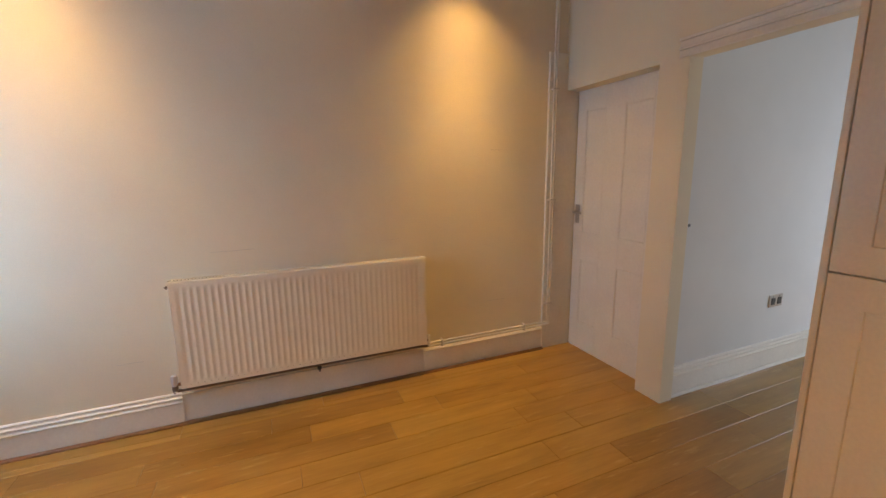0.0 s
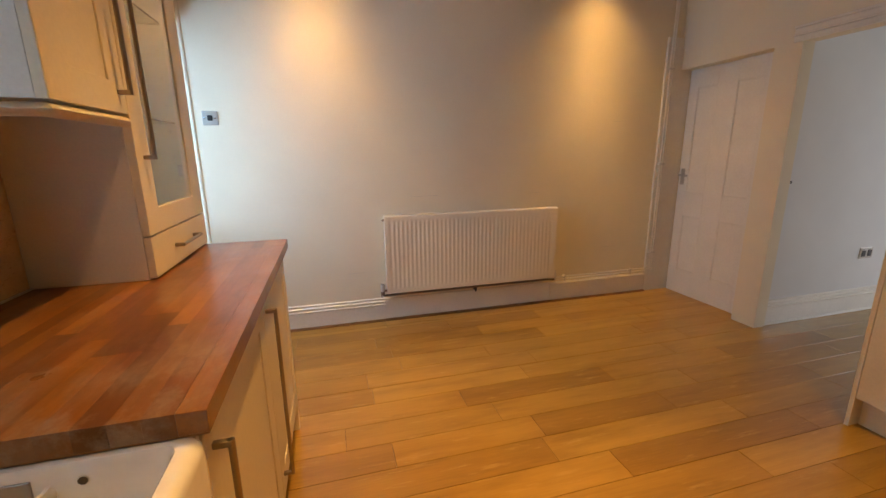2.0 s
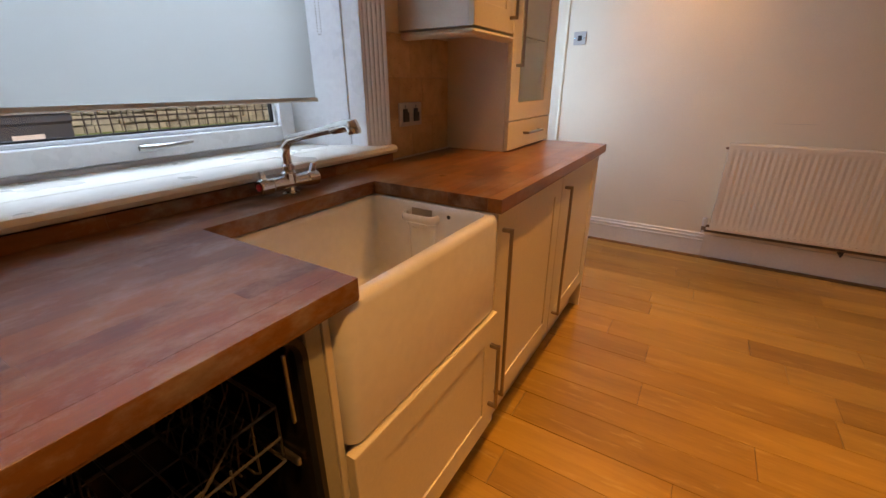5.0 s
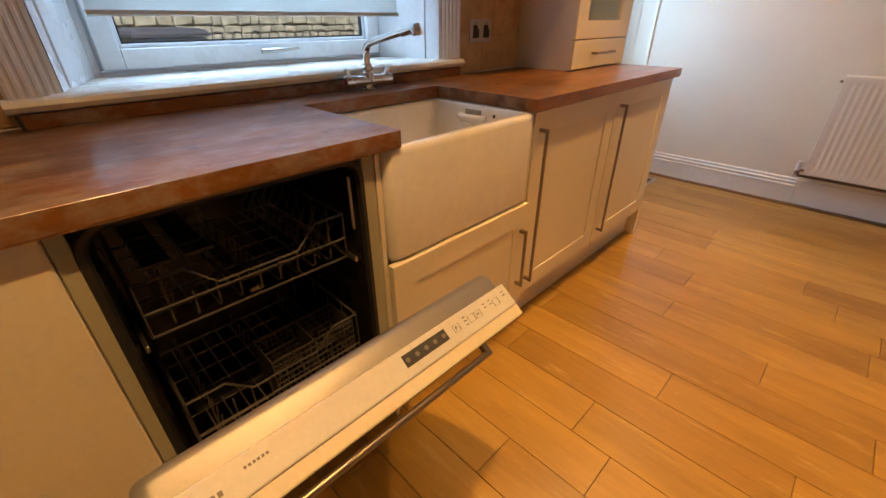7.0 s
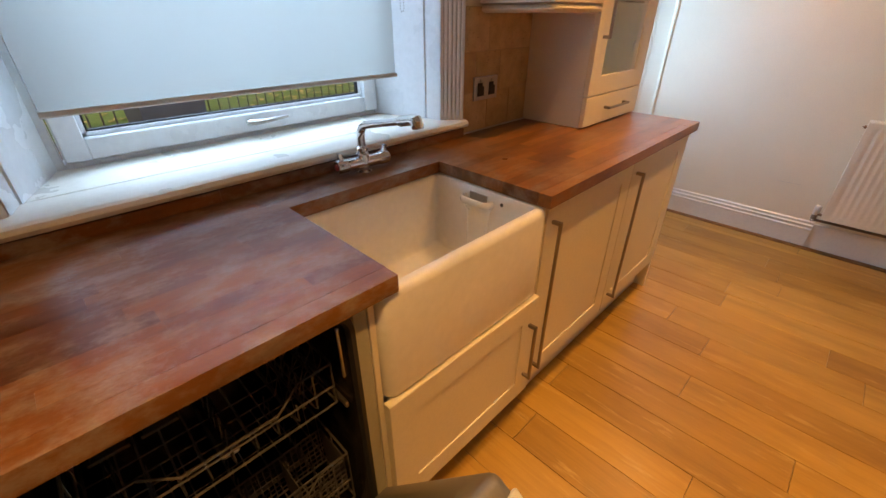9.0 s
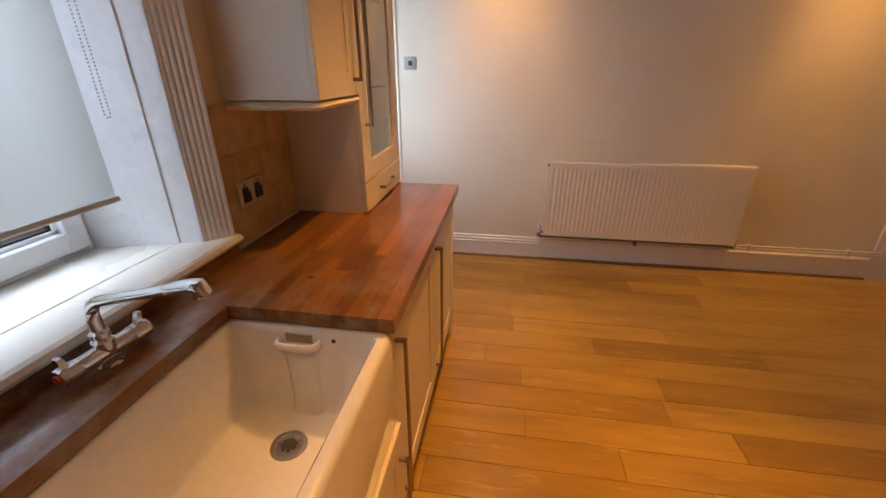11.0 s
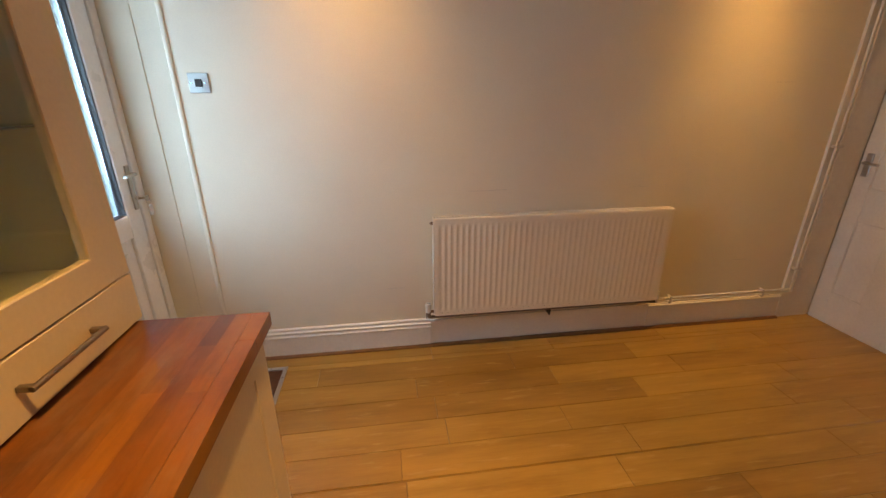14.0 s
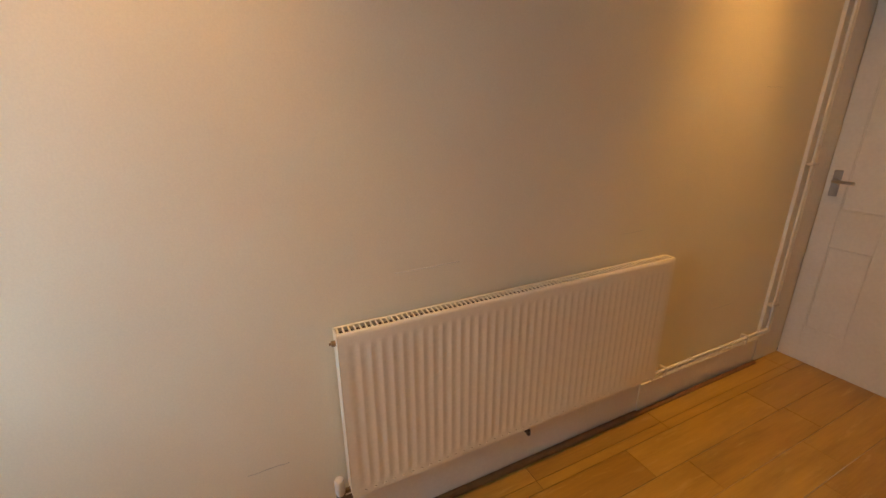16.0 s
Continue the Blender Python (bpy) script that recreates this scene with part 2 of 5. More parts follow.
def glass_material(name, col, rough, ior=1.45):
    m, nt, b = nodes_of(name)
    b.inputs["Base Color"].default_value = (*col, 1)
    b.inputs["Transmission Weight"].default_value = 1
    b.inputs["Roughness"].default_value = rough
    b.inputs["IOR"].default_value = ior
    return m


M_GLASS = glass_material("clear_glass", (0.95, 0.97, 0.96), 0.0)
M_CABGLASS = glass_material("cabinet_glass", (0.88, 0.92, 0.86), 0.02)
M_OBSC = glass_material("obscured_glass", (0.50, 0.66, 0.66), 0.18)


def blind_material():
    m, nt, b = nodes_of("translucent_blind_cloth")
    out = nt.nodes["Material Output"]
    weave = noise_tex(nt, coords(nt), 700, 2)
    soft = noise_tex(nt, coords(nt), 3, 4)
    nt.links.new(ramp(nt, soft, [(0.3, (0.60, 0.60, 0.57)), (0.7, (0.66, 0.66, 0.63))]), b.inputs["Base Color"])
    b.inputs["Roughness"].default_value = 0.9
    bump(nt, b, weave, 0.2, 0.0005)
    tr = nt.nodes.new("ShaderNodeBsdfTranslucent")
    tr.inputs[0].default_value = (0.58, 0.60, 0.57, 1)
    tp = nt.nodes.new("ShaderNodeBsdfTransparent")
    mx, mx2 = nt.nodes.new("ShaderNodeMixShader"), nt.nodes.new("ShaderNodeMixShader")
    mx.inputs[0].default_value, mx2.inputs[0].default_value = 0.6, 0.2
    nt.links.new(b.outputs[0], mx.inputs[1])
    nt.links.new(tr.outputs[0], mx.inputs[2])
    nt.links.new(mx.outputs[0], mx2.inputs[1])
    nt.links.new(tp.outputs[0], mx2.inputs[2])
    nt.links.new(mx2.outputs[0], out.inputs["Surface"])
    return m


M_BLIND = blind_material()


def lamp_glow():
    m, nt, b = nodes_of("warm_lamp_glow")
    b.inputs["Emission Color"].default_value = (1.0, 0.75, 0.45, 1)
    b.inputs["Emission Strength"].default_value = 8
    return m


M_GLOW = lamp_glow()

# ---- mesh helpers ----


def base_of(ob):
    p = Vector((0, 0, 0))
    while ob is not None:
        p += ob.location
        ob = ob.parent
    return p


def part(name, bm, material, parent, label="", smooth=False, kind=""):
    """Links a bmesh given in room coordinates as one mesh under its thing."""
    bmesh.ops.recalc_face_normals(bm, faces=bm.faces)
    if parent is not None:
        bmesh.ops.translate(bm, vec=-base_of(parent), verts=bm.verts)
    me = bpy.data.meshes.new(name)
    bm.to_mesh(me)
    bm.free()
    me.materials.append(material)
    ob = new(name, me)
    ob.parent = parent
    if smooth:
        me.shade_smooth()
        me.set_sharp_from_angle(angle=radians(40))
    return tagged(ob, label, kind=kind)


def thing(name, at, label, category, group=""):
    e = new(name)
    e.location = at
    e.empty_display_size = 0.05
    return tagged(e, label, category, group)


def structure(name, bm, material, label="", smooth=False):
    return part(name, bm, material, None, label, smooth, "structure")


def box(x0, x1, y0, y1, z0, z1, bevel=0.0, bm=None, m=None, segs=1):
    """A box between the limits, with bevelled edges."""
    b2 = bmesh.new()
    bmesh.ops.create_cube(b2, size=1)
    bmesh.ops.scale(b2, vec=(abs(x1 - x0), abs(y1 - y0), abs(z1 - z0)), verts=b2.verts)
    bmesh.ops.translate(b2, vec=((x0 + x1) / 2, (y0 + y1) / 2, (z0 + z1) / 2), verts=b2.verts)
    if bevel:
        bmesh.ops.bevel(b2, geom=b2.edges[:], offset=bevel, segments=segs, affect="EDGES", profile=0.5)
    if m is not None:
        bmesh.ops.transform(b2, matrix=m, verts=b2.verts)
    return b2 if bm is None else merge(bm, b2)


def merge(bm, other):
    me = bpy.data.meshes.new("tmp")
    other.to_mesh(me)
    other.free()
    bm.from_mesh(me)
    bpy.data.meshes.remove(me)
    return bm


def boxes(rows, bevel=0.0, segs=1):
    bm = bmesh.new()
    for r in rows:
        box(*r, bevel=bevel, bm=bm, segs=segs)
    return bm


def prism(profile, axis, a0, a1, bm=None):
    """A closed outline pushed along an axis. The outline's two numbers are the other two axes in order."""
    bm = bm or bmesh.new()
    rings = []
    for a in (a0, a1):
        ring = []
        for p, q in profile:
            v = {"x": (a, p, q), "y": (p, a, q), "z": (p, q, a)}[axis]
            ring.append(bm.verts.new(v))
        rings.append(ring)
    n = len(profile)
    for i in range(n):
        bm.faces.new((rings[0][i], rings[0][(i + 1) % n], rings[1][(i + 1) % n], rings[1][i]))
    bm.faces.new(rings[0])
    bm.faces.new(rings[1][::-1])
    return bm


def tube(pts, r, segs=8, bm=None, radii=None):
    """A round bar along points, with closed ends."""
    bm = bm or bmesh.new()
    pts = [Vector(p) for p in pts]
    rings = []
    up = Vector((0.13, 0.21, 1)).normalized()
    for i, p in enumerate(pts):
        d = (pts[min(i + 1, len(pts) - 1)] - pts[max(i - 1, 0)]).normalized()
        side = d.cross(up)
        if side.length < 0.2:
            side = d.cross(Vector((1, 0, 0)))
        side.normalize()
        other = d.cross(side).normalized()
        rr = radii[i] if radii else r
        rings.append([bm.verts.new(p + rr * (math.cos(a) * side + math.sin(a) * other)) for a in [2 * math.pi * k / segs for k in range(segs)]])
    for a, b in zip(rings, rings[1:]):
        for k in range(segs):
            bm.faces.new((a[k], a[(k + 1) % segs], b[(k + 1) % segs], b[k]))
    bm.faces.new(rings[0])
    bm.faces.new(rings[-1][::-1])
    return bm


def lathe(profile, centre, axis=(0, 0, 1), segs=24, bm=None):
    """Turns (radius, height) pairs round an axis."""
    bm = bm or bmesh.new()
    rot = Vector(axis).to_track_quat("Z", "Y").to_matrix()
    c = Vector(centre)
    rings = []
    for r, h in profile:
        if r < 1e-6:
            rings.append([bm.verts.new(c + rot @ Vector((0, 0, h)))])
        else:
            rings.append([bm.verts.new(c + rot @ Vector((r * math.cos(2 * math.pi * k / segs), r * math.sin(2 * math.pi * k / segs), h))) for k in range(segs)])
    for a, b in zip(rings, rings[1:]):
        for k in range(segs):
            ka, kb = k % len(a), k % len(b)
            quad = [a[ka], a[(k + 1) % len(a)], b[(k + 1) % len(b)], b[kb]]
            quad = list(dict.fromkeys(quad))
            if len(quad) > 2:
                bm.faces.new(quad)
    for ring in (rings[0], rings[-1]):
        if len(ring) > 2:
            bm.faces.new(ring)
    return bm


def rounded(x0, x1, y0, y1, r, n=6):
    pts = []
    for cx, cy, a0 in ((x1 - r, y1 - r, 0), (x0 + r, y1 - r, 90), (x0 + r, y0 + r, 180), (x1 - r, y0 + r, 270)):
        for k in range(n + 1):
            a = radians(a0 + 90 * k / n)
            pts.append((cx + r * math.cos(a), cy + r * math.sin(a)))
    return pts


def loft(rings, bm=None, close_first=True, close_last=True):
    bm = bm or bmesh.new()
    vs = [[bm.verts.new(p) for p in ring] for ring in rings]
    n = len(vs[0])
    for a, b_ in zip(vs, vs[1:]):
        for k in range(n):
            bm.faces.new((a[k], a[(k + 1) % n], b_[(k + 1) % n], b_[k]))
    if close_first:
        bm.faces.new(vs[0])
    if close_last:
        bm.faces.new(vs[-1][::-1])
    return bm


def text_mesh(words, size, m, depth=0.0004):
    cu = bpy.data.curves.new("lettering", "FONT")
    cu.body, cu.size, cu.extrude = words, size, depth
    tmp = bpy.data.objects.new("lettering", cu)
    me = bpy.data.meshes.new_from_object(tmp)
    bm = bmesh.new()
    bm.from_mesh(me)
    bmesh.ops.transform(bm, matrix=m, verts=bm.verts)
    bpy.data.objects.remove(tmp)
    bpy.data.meshes.remove(me)
    return bm


# ---- structure ----
N, W, E, S = 2.81, -2.02, 1.76, -2.1
WOUT = -2.42
structure("subfloor", box(WOUT, 5.0, S - 0.1, N + 0.1, -0.12, -0.016), M_GAP)
structure("wall_north", box(WOUT, 2.05, N, N + 0.12, 0, CEIL), M_WALL)
structure("wall_south", box(WOUT, 5.0, S - 0.12, S, 0, CEIL), M_WALL)
# west wall, with the openings of the window and the outer door
WY0, WY1, WZ0, WZ1 = -0.745, 0.645, 0.955, 2.08
DY0, DZ1 = 1.80, 2.06
wall = boxes([
    (WOUT, W, S, WY0, 0, CEIL), (WOUT, W, WY0, WY1, 0, WZ0), (WOUT, W, WY0, WY1, WZ1, CEIL),
    (WOUT, W, WY1, DY0, 0, CEIL), (WOUT, W, DY0, N, DZ1, CEIL)])
structure("wall_west", wall, M_WALL)
# east wall: inner door recess, post, opening to the next room
structure("wall_east", boxes([
    (E, 1.86, 1.85, 2.03, 0, 1.95), (E, 1.86, 0.70, 2.03, 1.95, CEIL), (E, 1.92, 2.03, N, 1.95, CEIL),
    (E, 1.92, S, 0.70, 0, CEIL)]), M_WALL)
structure("wall_next_room_north", box(1.86, 5.0, 1.90, 2.02, 0, CEIL), M_WALLW)
structure("wall_behind_door", box(1.93, 2.05, 2.02, N, 0, CEIL), M_WALLW)
structure("wall_next_room_east", box(5.0, 5.12, S, 2.02, 0, CEIL), M_WALLW)
structure("ceiling", box(WOUT, 5.12, S - 0.12, N + 0.12, CEIL, CEIL + 0.1), M_CEIL)


def moulding(x0, x1, y, z0=0.0, top=0.185, face=-1):
    """A skirting along x on a wall at y: plain board with two beads above."""
    d = face
    prof = [(y, z0), (y + d * 0.020, z0), (y + d * 0.020, top - 0.062), (y + d * 0.024, top - 0.056), (y + d * 0.024, top - 0.050),
            (y + d * 0.015, top - 0.044), (y + d * 0.015, top - 0.038), (y + d * 0.021, top - 0.032), (y + d * 0.021, top - 0.026),
            (y + d * 0.012, top - 0.020), (y + d * 0.012, top - 0.012), (y + d * 0.014, top - 0.006), (y + d * 0.008, top), (y, top)]
    return prism(prof, "x", x0, x1)


structure("baseboard_north", moulding(-1.985, -0.832, N), M_TRIM, "white gloss skirting board with two beads along the radiator wall")
structure("baseboard_north", prism([(N, 0.0), (N - 0.014, 0.0), (N - 0.014, 0.150), (N - 0.019, 0.154), (N - 0.019, 0.162), (N - 0.013, 0.166), (N - 0.008, 0.172), (N, 0.172)], "x", 0.612, 1.60), M_TRIM, "plain white skirting board with one bead below the pipes")
structure("baseboard_plain", box(-0.832, 0.612, N - 0.010, N, 0.0, 0.175, 0.002), M_TRIM, "plain white board under the radiator, without beads")
structure("baseboard_end", box(-2.10, -1.985, N - 0.012, N, 0.0, 0.125, 0.002), M_TRIM)
structure("baseboard_end", box(1.60, 1.86, N - 0.018, N, 0.0, 2.2, 0.002), M_TRIM)
structure("baseboard_next_room", moulding(1.86, 5.0, 1.90), M_TRIM, "white skirting board with two beads in the next room")
structure("floor_bead", prism([(N - 0.024, 0.0), (N - 0.040, 0.0), (N - 0.038, 0.008), (N - 0.030, 0.015), (N - 0.024, 0.016)], "x", -1.985, 1.60), M_BEAD, "brown quadrant bead between planks and skirting")
structure("floor_bead", box(-0.832, 0.612, N - 0.026, N - 0.010, 0.0, 0.013, 0.003), M_BEAD)
structure("floor_bead", prism([(1.876, 0.0), (1.860, 0.0), (1.862, 0.008), (1.870, 0.014), (1.876, 0.014)], "x", 1.86, 5.0), M_TRIM)
# vertical beads on the end of the radiator wall, beside the outer door
structure("trim_wall_edge", prism([(-2.012, N), (-2.012, N - 0.006), (-2.006, N - 0.011), (-1.996, N - 0.011), (-1.990, N - 0.006), (-1.990, N)], "z", 0.19, CEIL), M_WALL)
structure("trim_door_lining", box(-2.25, -2.118, N - 0.006, N, 0.0, DZ1, 0.002), M_WALL)
structure("trim_opening", boxes([(E - 0.012, E, 0.72, 1.905, 1.95, 1.985), (E - 0.020, E, 0.72, 1.905, 1.985, 1.998), (E - 0.012, E, 0.72, 1.905, 1.998, 2.03), (E - 0.022, E, 0.72, 1.905, 2.03, 2.045)], 0.002), M_TRIM, "white moulded architrave over the opening")

# ---- window ----
window = thing("window_1", (-2.37, -0.03, 0.975), "white uPVC casement window in a deep splayed reveal over the sink", "window")
window["kind"] = "structure"
FX0, FX1 = -2.41, -2.345
part("window_frame", boxes([(FX0, FX1, -0.745, -0.545, 0.955, 2.08), (FX0, FX1, 0.495, 0.645, 0.955, 2.08), (FX0, FX1, -0.545, 0.495, 0.955, 0.998), (FX0, FX1, -0.545, 0.495, 2.02, 2.08)], 0.004), M_UPVC, window)
SX0, SX1 = -2.40, -2.327


def ring_frame(x0, x1, y0, y1, z0, z1, w, lip=0.012):
    bm = boxes([(x0, x1, y0, y0 + w, z0, z1), (x0, x1, y1 - w, y1, z0, z1), (x0, x1, y0 + w, y1 - w, z0, z0 + w), (x0, x1, y0 + w, y1 - w, z1 - w, z1)], 0.003)
    for a in ((x0 + 0.02, x1 - 0.02, y0 + w, y0 + w + lip, z0 + w, z1 - w), (x0 + 0.02, x1 - 0.02, y1 - w - lip, y1 - w, z0 + w, z1 - w),
              (x0 + 0.02, x1 - 0.02, y0 + w, y1 - w, z0 + w, z0 + w + lip), (x0 + 0.02, x1 - 0.02, y0 + w, y1 - w, z1 - w - lip, z1 - w)):
        box(*a, bevel=0.002, bm=bm)
    return bm


part("sash", ring_frame(SX0, SX1, -0.541, 0.491, 1.003, 2.016, 0.058), M_UPVC, window)
part("gasket", ring_frame(-2.372, -2.352, -0.474, 0.424, 1.070, 1.949, 0.006, 0.001), M_RUBBER, window)
pane = part("pane", box(-2.366, -2.360, -0.47, 0.42, 1.074, 1.945), M_GLASS, window)
pane.visible_shadow = False
wh = part("window_handle", box(-2.327, -2.315, -0.055, -0.005, 1.026, 1.044, 0.003), M_STEEL, window, "chrome casement handle")
part("lever", tube([(-2.312, -0.05, 1.036), (-2.300, -0.035, 1.036), (-2.296, 0.0, 1.037), (-2.296, 0.06, 1.040), (-2.298, 0.085, 1.041)], 0.007, 8, radii=[0.009, 0.010, 0.008, 0.006, 0.004]), M_STEEL, wh, smooth=True)
# splayed reveal boards, head and sill
structure("window_reveal", prism([(-2.050, 0.596), (-2.116, 0.582), (-2.118, 0.577), (-2.345, 0.506), (-2.345, 0.645), (-2.107, 0.645), (-2.107, 0.597)], "z", 0.985, 2.05), M_UPVC)
structure("window_reveal", prism([(-2.050, -0.670), (-2.116, -0.652), (-2.118, -0.647), (-2.345, -0.565), (-2.345, -0.745), (-2.107, -0.745), (-2.107, -0.671)], "z", 0.985, 2.05), M_UPVC)
structure("window_head", box(-2.345, -2.02, -0.745, 0.645, 2.051, 2.08), M_UPVC)
sill_prof = [(-2.345, 0.955), (-2.345, 0.985), (-2.13, 0.985), (-2.128, 0.982), (-2.124, 0.982), (-2.122, 0.985), (-1.990, 0.985), (-1.978, 0.981), (-1.972, 0.970), (-1.978, 0.959), (-1.990, 0.955)]
sill = bmesh.new()
prism([p for p in sill_prof if p[0] < -2.01] + [(-2.02, 0.985), (-2.02, 0.955)], "y", -0.745, 0.645, sill)
prism([(-2.02, 0.985), (-1.990, 0.985), (-1.978, 0.981), (-1.972, 0.970), (-1.978, 0.959), (-1.990, 0.955), (-2.02, 0.955)], "y", -0.785, 0.680, sill)
structure("window_sill", sill, M_SILL, "cream glossy window board with a rounded nose")


def fluted(sgn, ya, yb, z0, z1):
    """A casing board with vertical flutes that slopes from the wall face back to the reveal, from ya (outer) to yb (inner)."""
    a, b_ = Vector((-1.990, ya)), Vector((-2.050, yb))
    d = b_ - a
    nrm = Vector((-d.y, d.x)).normalized()
    if nrm.x < 0:
        nrm = -nrm
    pts = [(W, ya + sgn * 0.006), (-1.994, ya + sgn * 0.006), (a.x, a.y)]
    n = 5
    for i in range(n):
        for f, dep in ((0.10, 0.0), (0.24, -0.0022), (0.42, -0.0032), (0.60, -0.0022), (0.74, 0.0)):
            q = a + d * (0.06 + 0.88 * (i + f) / n) + nrm * dep
            pts.append((q.x, q.y))
    wall_y = ya - sgn * 0.018
    pts += [(b_.x, b_.y), (-2.105, yb), (-2.105, wall_y), (W, wall_y)]
    return prism(pts, "z", z0, z1)


structure("trim_window_casing", fluted(1, 0.663, 0.598, 0.985, 2.18), M_TRIM, "fluted white window casing")
structure("trim_window_casing", fluted(-1, -0.770, -0.672, 0.985, 2.18), M_TRIM, "fluted white window casing")

# ---- roller blind ----
blind = thing("roller_blind", (-2.2, -0.03, 2.0), "pale green-white translucent roller blind lowered over the window", "blind")
part("roller", tube([(-2.2, -0.555, 1.99), (-2.2, 0.485, 1.99)], 0.022, 14), M_WHITEPL, blind, smooth=True)
cloth = bmesh.new()
prism([(-2.1792, 1.99), (-2.1785, 1.99), (-2.1785, 1.158), (-2.1792, 1.158)], "y", -0.550, 0.480, cloth)
part("cloth", cloth, M_BLIND, blind)
part("bottom_bar", prism([(-2.186, 1.146), (-2.172, 1.146), (-2.170, 1.150), (-2.172, 1.160), (-2.186, 1.160), (-2.188, 1.150)], "y", -0.553, 0.484), M_PALEPL, blind, "pale brown bottom rail")
beads = bmesh.new()
for k in range(150):
    s = k * 0.0085
    drop = 0.62
    if s < drop:
        p = (-2.15, 0.497, 1.99 - s)
    elif s < drop + 0.025:
        a = (s - drop) / 0.025 * math.pi
        p = (-2.15, 0.505 - 0.008 * math.cos(a), 1.37 - 0.010 * math.sin(a))
    else:
        p = (-2.15, 0.513, 1.37 + (s - drop - 0.025))
    if p[2] < 1.98:
        bmesh.ops.create_icosphere(beads, subdivisions=1, radius=0.0024, matrix=Matrix.Translation(p))
part("bead_chain", beads, M_STEEL, blind, "thin grey bead chain", smooth=True)

# ---- outer door ----
odoor = thing("door_1", (-2.28, 2.31, 0), "white uPVC outer door with a glazed top and a moulded lower panel", "door")
odoor["kind"] = "structure"
OX0, OX1 = -2.33, -2.25
part("door_frame", boxes([(OX0, OX1, 2.757, 2.81, 0, 2.06), (OX0, OX1, 1.80, 1.86, 0, 2.06), (OX0, OX1, 1.86, 2.757, 2.0, 2.06), (OX0, OX1, 1.86, 2.757, 0.0, 0.035)], 0.004), M_UPVC, odoor)
LX0, LX1 = -2.32, -2.258
leaf = boxes([(LX0, LX1, 2.645, 2.752, 0.04, 1.995), (LX0, LX1, 1.866, 1.975, 0.04, 1.995), (LX0, LX1, 1.975, 2.645, 1.885, 1.995), (LX0, LX1, 1.975, 2.645, 0.83, 0.94), (LX0, LX1, 1.975, 2.645, 0.04, 0.15)], 0.004)
part("leaf", leaf, M_UPVC, odoor)
part("door_gasket", ring_frame(-2.30, -2.262, 1.973, 2.647, 0.938, 1.887, 0.006, 0.001), M_DARKPL, odoor)
gp = part("pane", box(-2.296, -2.288, 1.985, 2.635, 0.95, 1.875), M_OBSC, odoor, "obscured glass pane")
gp.visible_shadow = False
part("lower_panel", box(-2.30, -2.274, 1.972, 2.648, 0.147, 0.833), M_UPVC, odoor)
pm = bmesh.new()
for i, w in enumerate((0.06, 0.12)):
    y0, y1, z0, z1 = 1.972 + w, 2.648 - w, 0.147 + w, 0.833 - w
    for a in ((y0, y0 + 0.028, z0, z1), (y1 - 0.028, y1, z0, z1), (y0 + 0.028, y1 - 0.028, z0, z0 + 0.028), (y0 + 0.028, y1 - 0.028, z1 - 0.028, z1)):
        box(-2.274, -2.264, *a, bevel=0.004, bm=pm)
box(-2.274, -2.268, 2.13, 2.49, 0.30, 0.68, 0.004, pm)
part("panel_moulding", pm, M_UPVC, odoor)
oh = part("door_handle", boxes([(-2.258, -2.246, 2.705, 2.733, 0.950, 1.160)], 0.005, 2), M_STEEL, odoor, "satin steel lever handle on a long plate")
part("lever", tube([(-2.246, 2.719, 1.12), (-2.225, 2.719, 1.12), (-2.215, 2.712, 1.12), (-2.213, 2.622, 1.12)], 0.008, 8), M_STEEL, oh, smooth=True)
part("lock_barrel", lathe([(0.010, 0), (0.010, 0.012), (0.0, 0.013)], (-2.247, 2.719, 1.005), (1, 0, 0), 12), M_STEEL, oh, smooth=True)
keys = thing("key_bunch", (-2.23, 2.70, 0.985), "small key bunch with pale tag hanging in the door lock", "keys")
part("key", boxes([(-2.237, -2.200, 2.717, 2.721, 0.999, 1.010), (-2.206, -2.188, 2.716, 2.722, 0.992, 1.017)], 0.001), M_BRASS, keys)
part("key_ring", tube([(-2.195 + 0.010 * math.sin(a), 2.722 + 0.004 * math.cos(a), 0.988 + 0.012 * math.cos(a)) for a in [k * math.pi / 6 for k in range(13)]], 0.0012, 6), M_CHROME, keys, smooth=True)
part("key_tag", box(-2.198, -2.190, 2.712, 2.740, 0.920, 0.972, 0.006, segs=2), M_WHITEPL, keys, "pale plastic key tag")
structure("threshold", box(-2.25, -2.125, 1.86, 2.805, 0.0, 0.012, 0.003), M_TRIM, "cream painted threshold strip")

# ---- mat well ----
mat = thing("doormat", (-1.89, 2.27, 0), "brown coir doormat sunk in an aluminium frame by the door", "doormat")
MX0, MX1, MY0, MY1 = -2.11, -1.672, 1.85, 2.692
part("coir", box(MX0 + 0.012, MX1 - 0.012, MY0 + 0.012, MY1 - 0.012, -0.015, -0.004), M_COIR, mat)
part("mat_frame", boxes([(MX0, MX0 + 0.022, MY0, MY1, -0.012, 0.004), (MX1 - 0.022, MX1, MY0, MY1, -0.012, 0.004), (MX0 + 0.022, MX1 - 0.022, MY0, MY0 + 0.022, -0.012, 0.004), (MX0 + 0.022, MX1 - 0.022, MY1 - 0.022, MY1, -0.012, 0.004)], 0.0012), M_ALU, mat, "aluminium edging of the mat well")
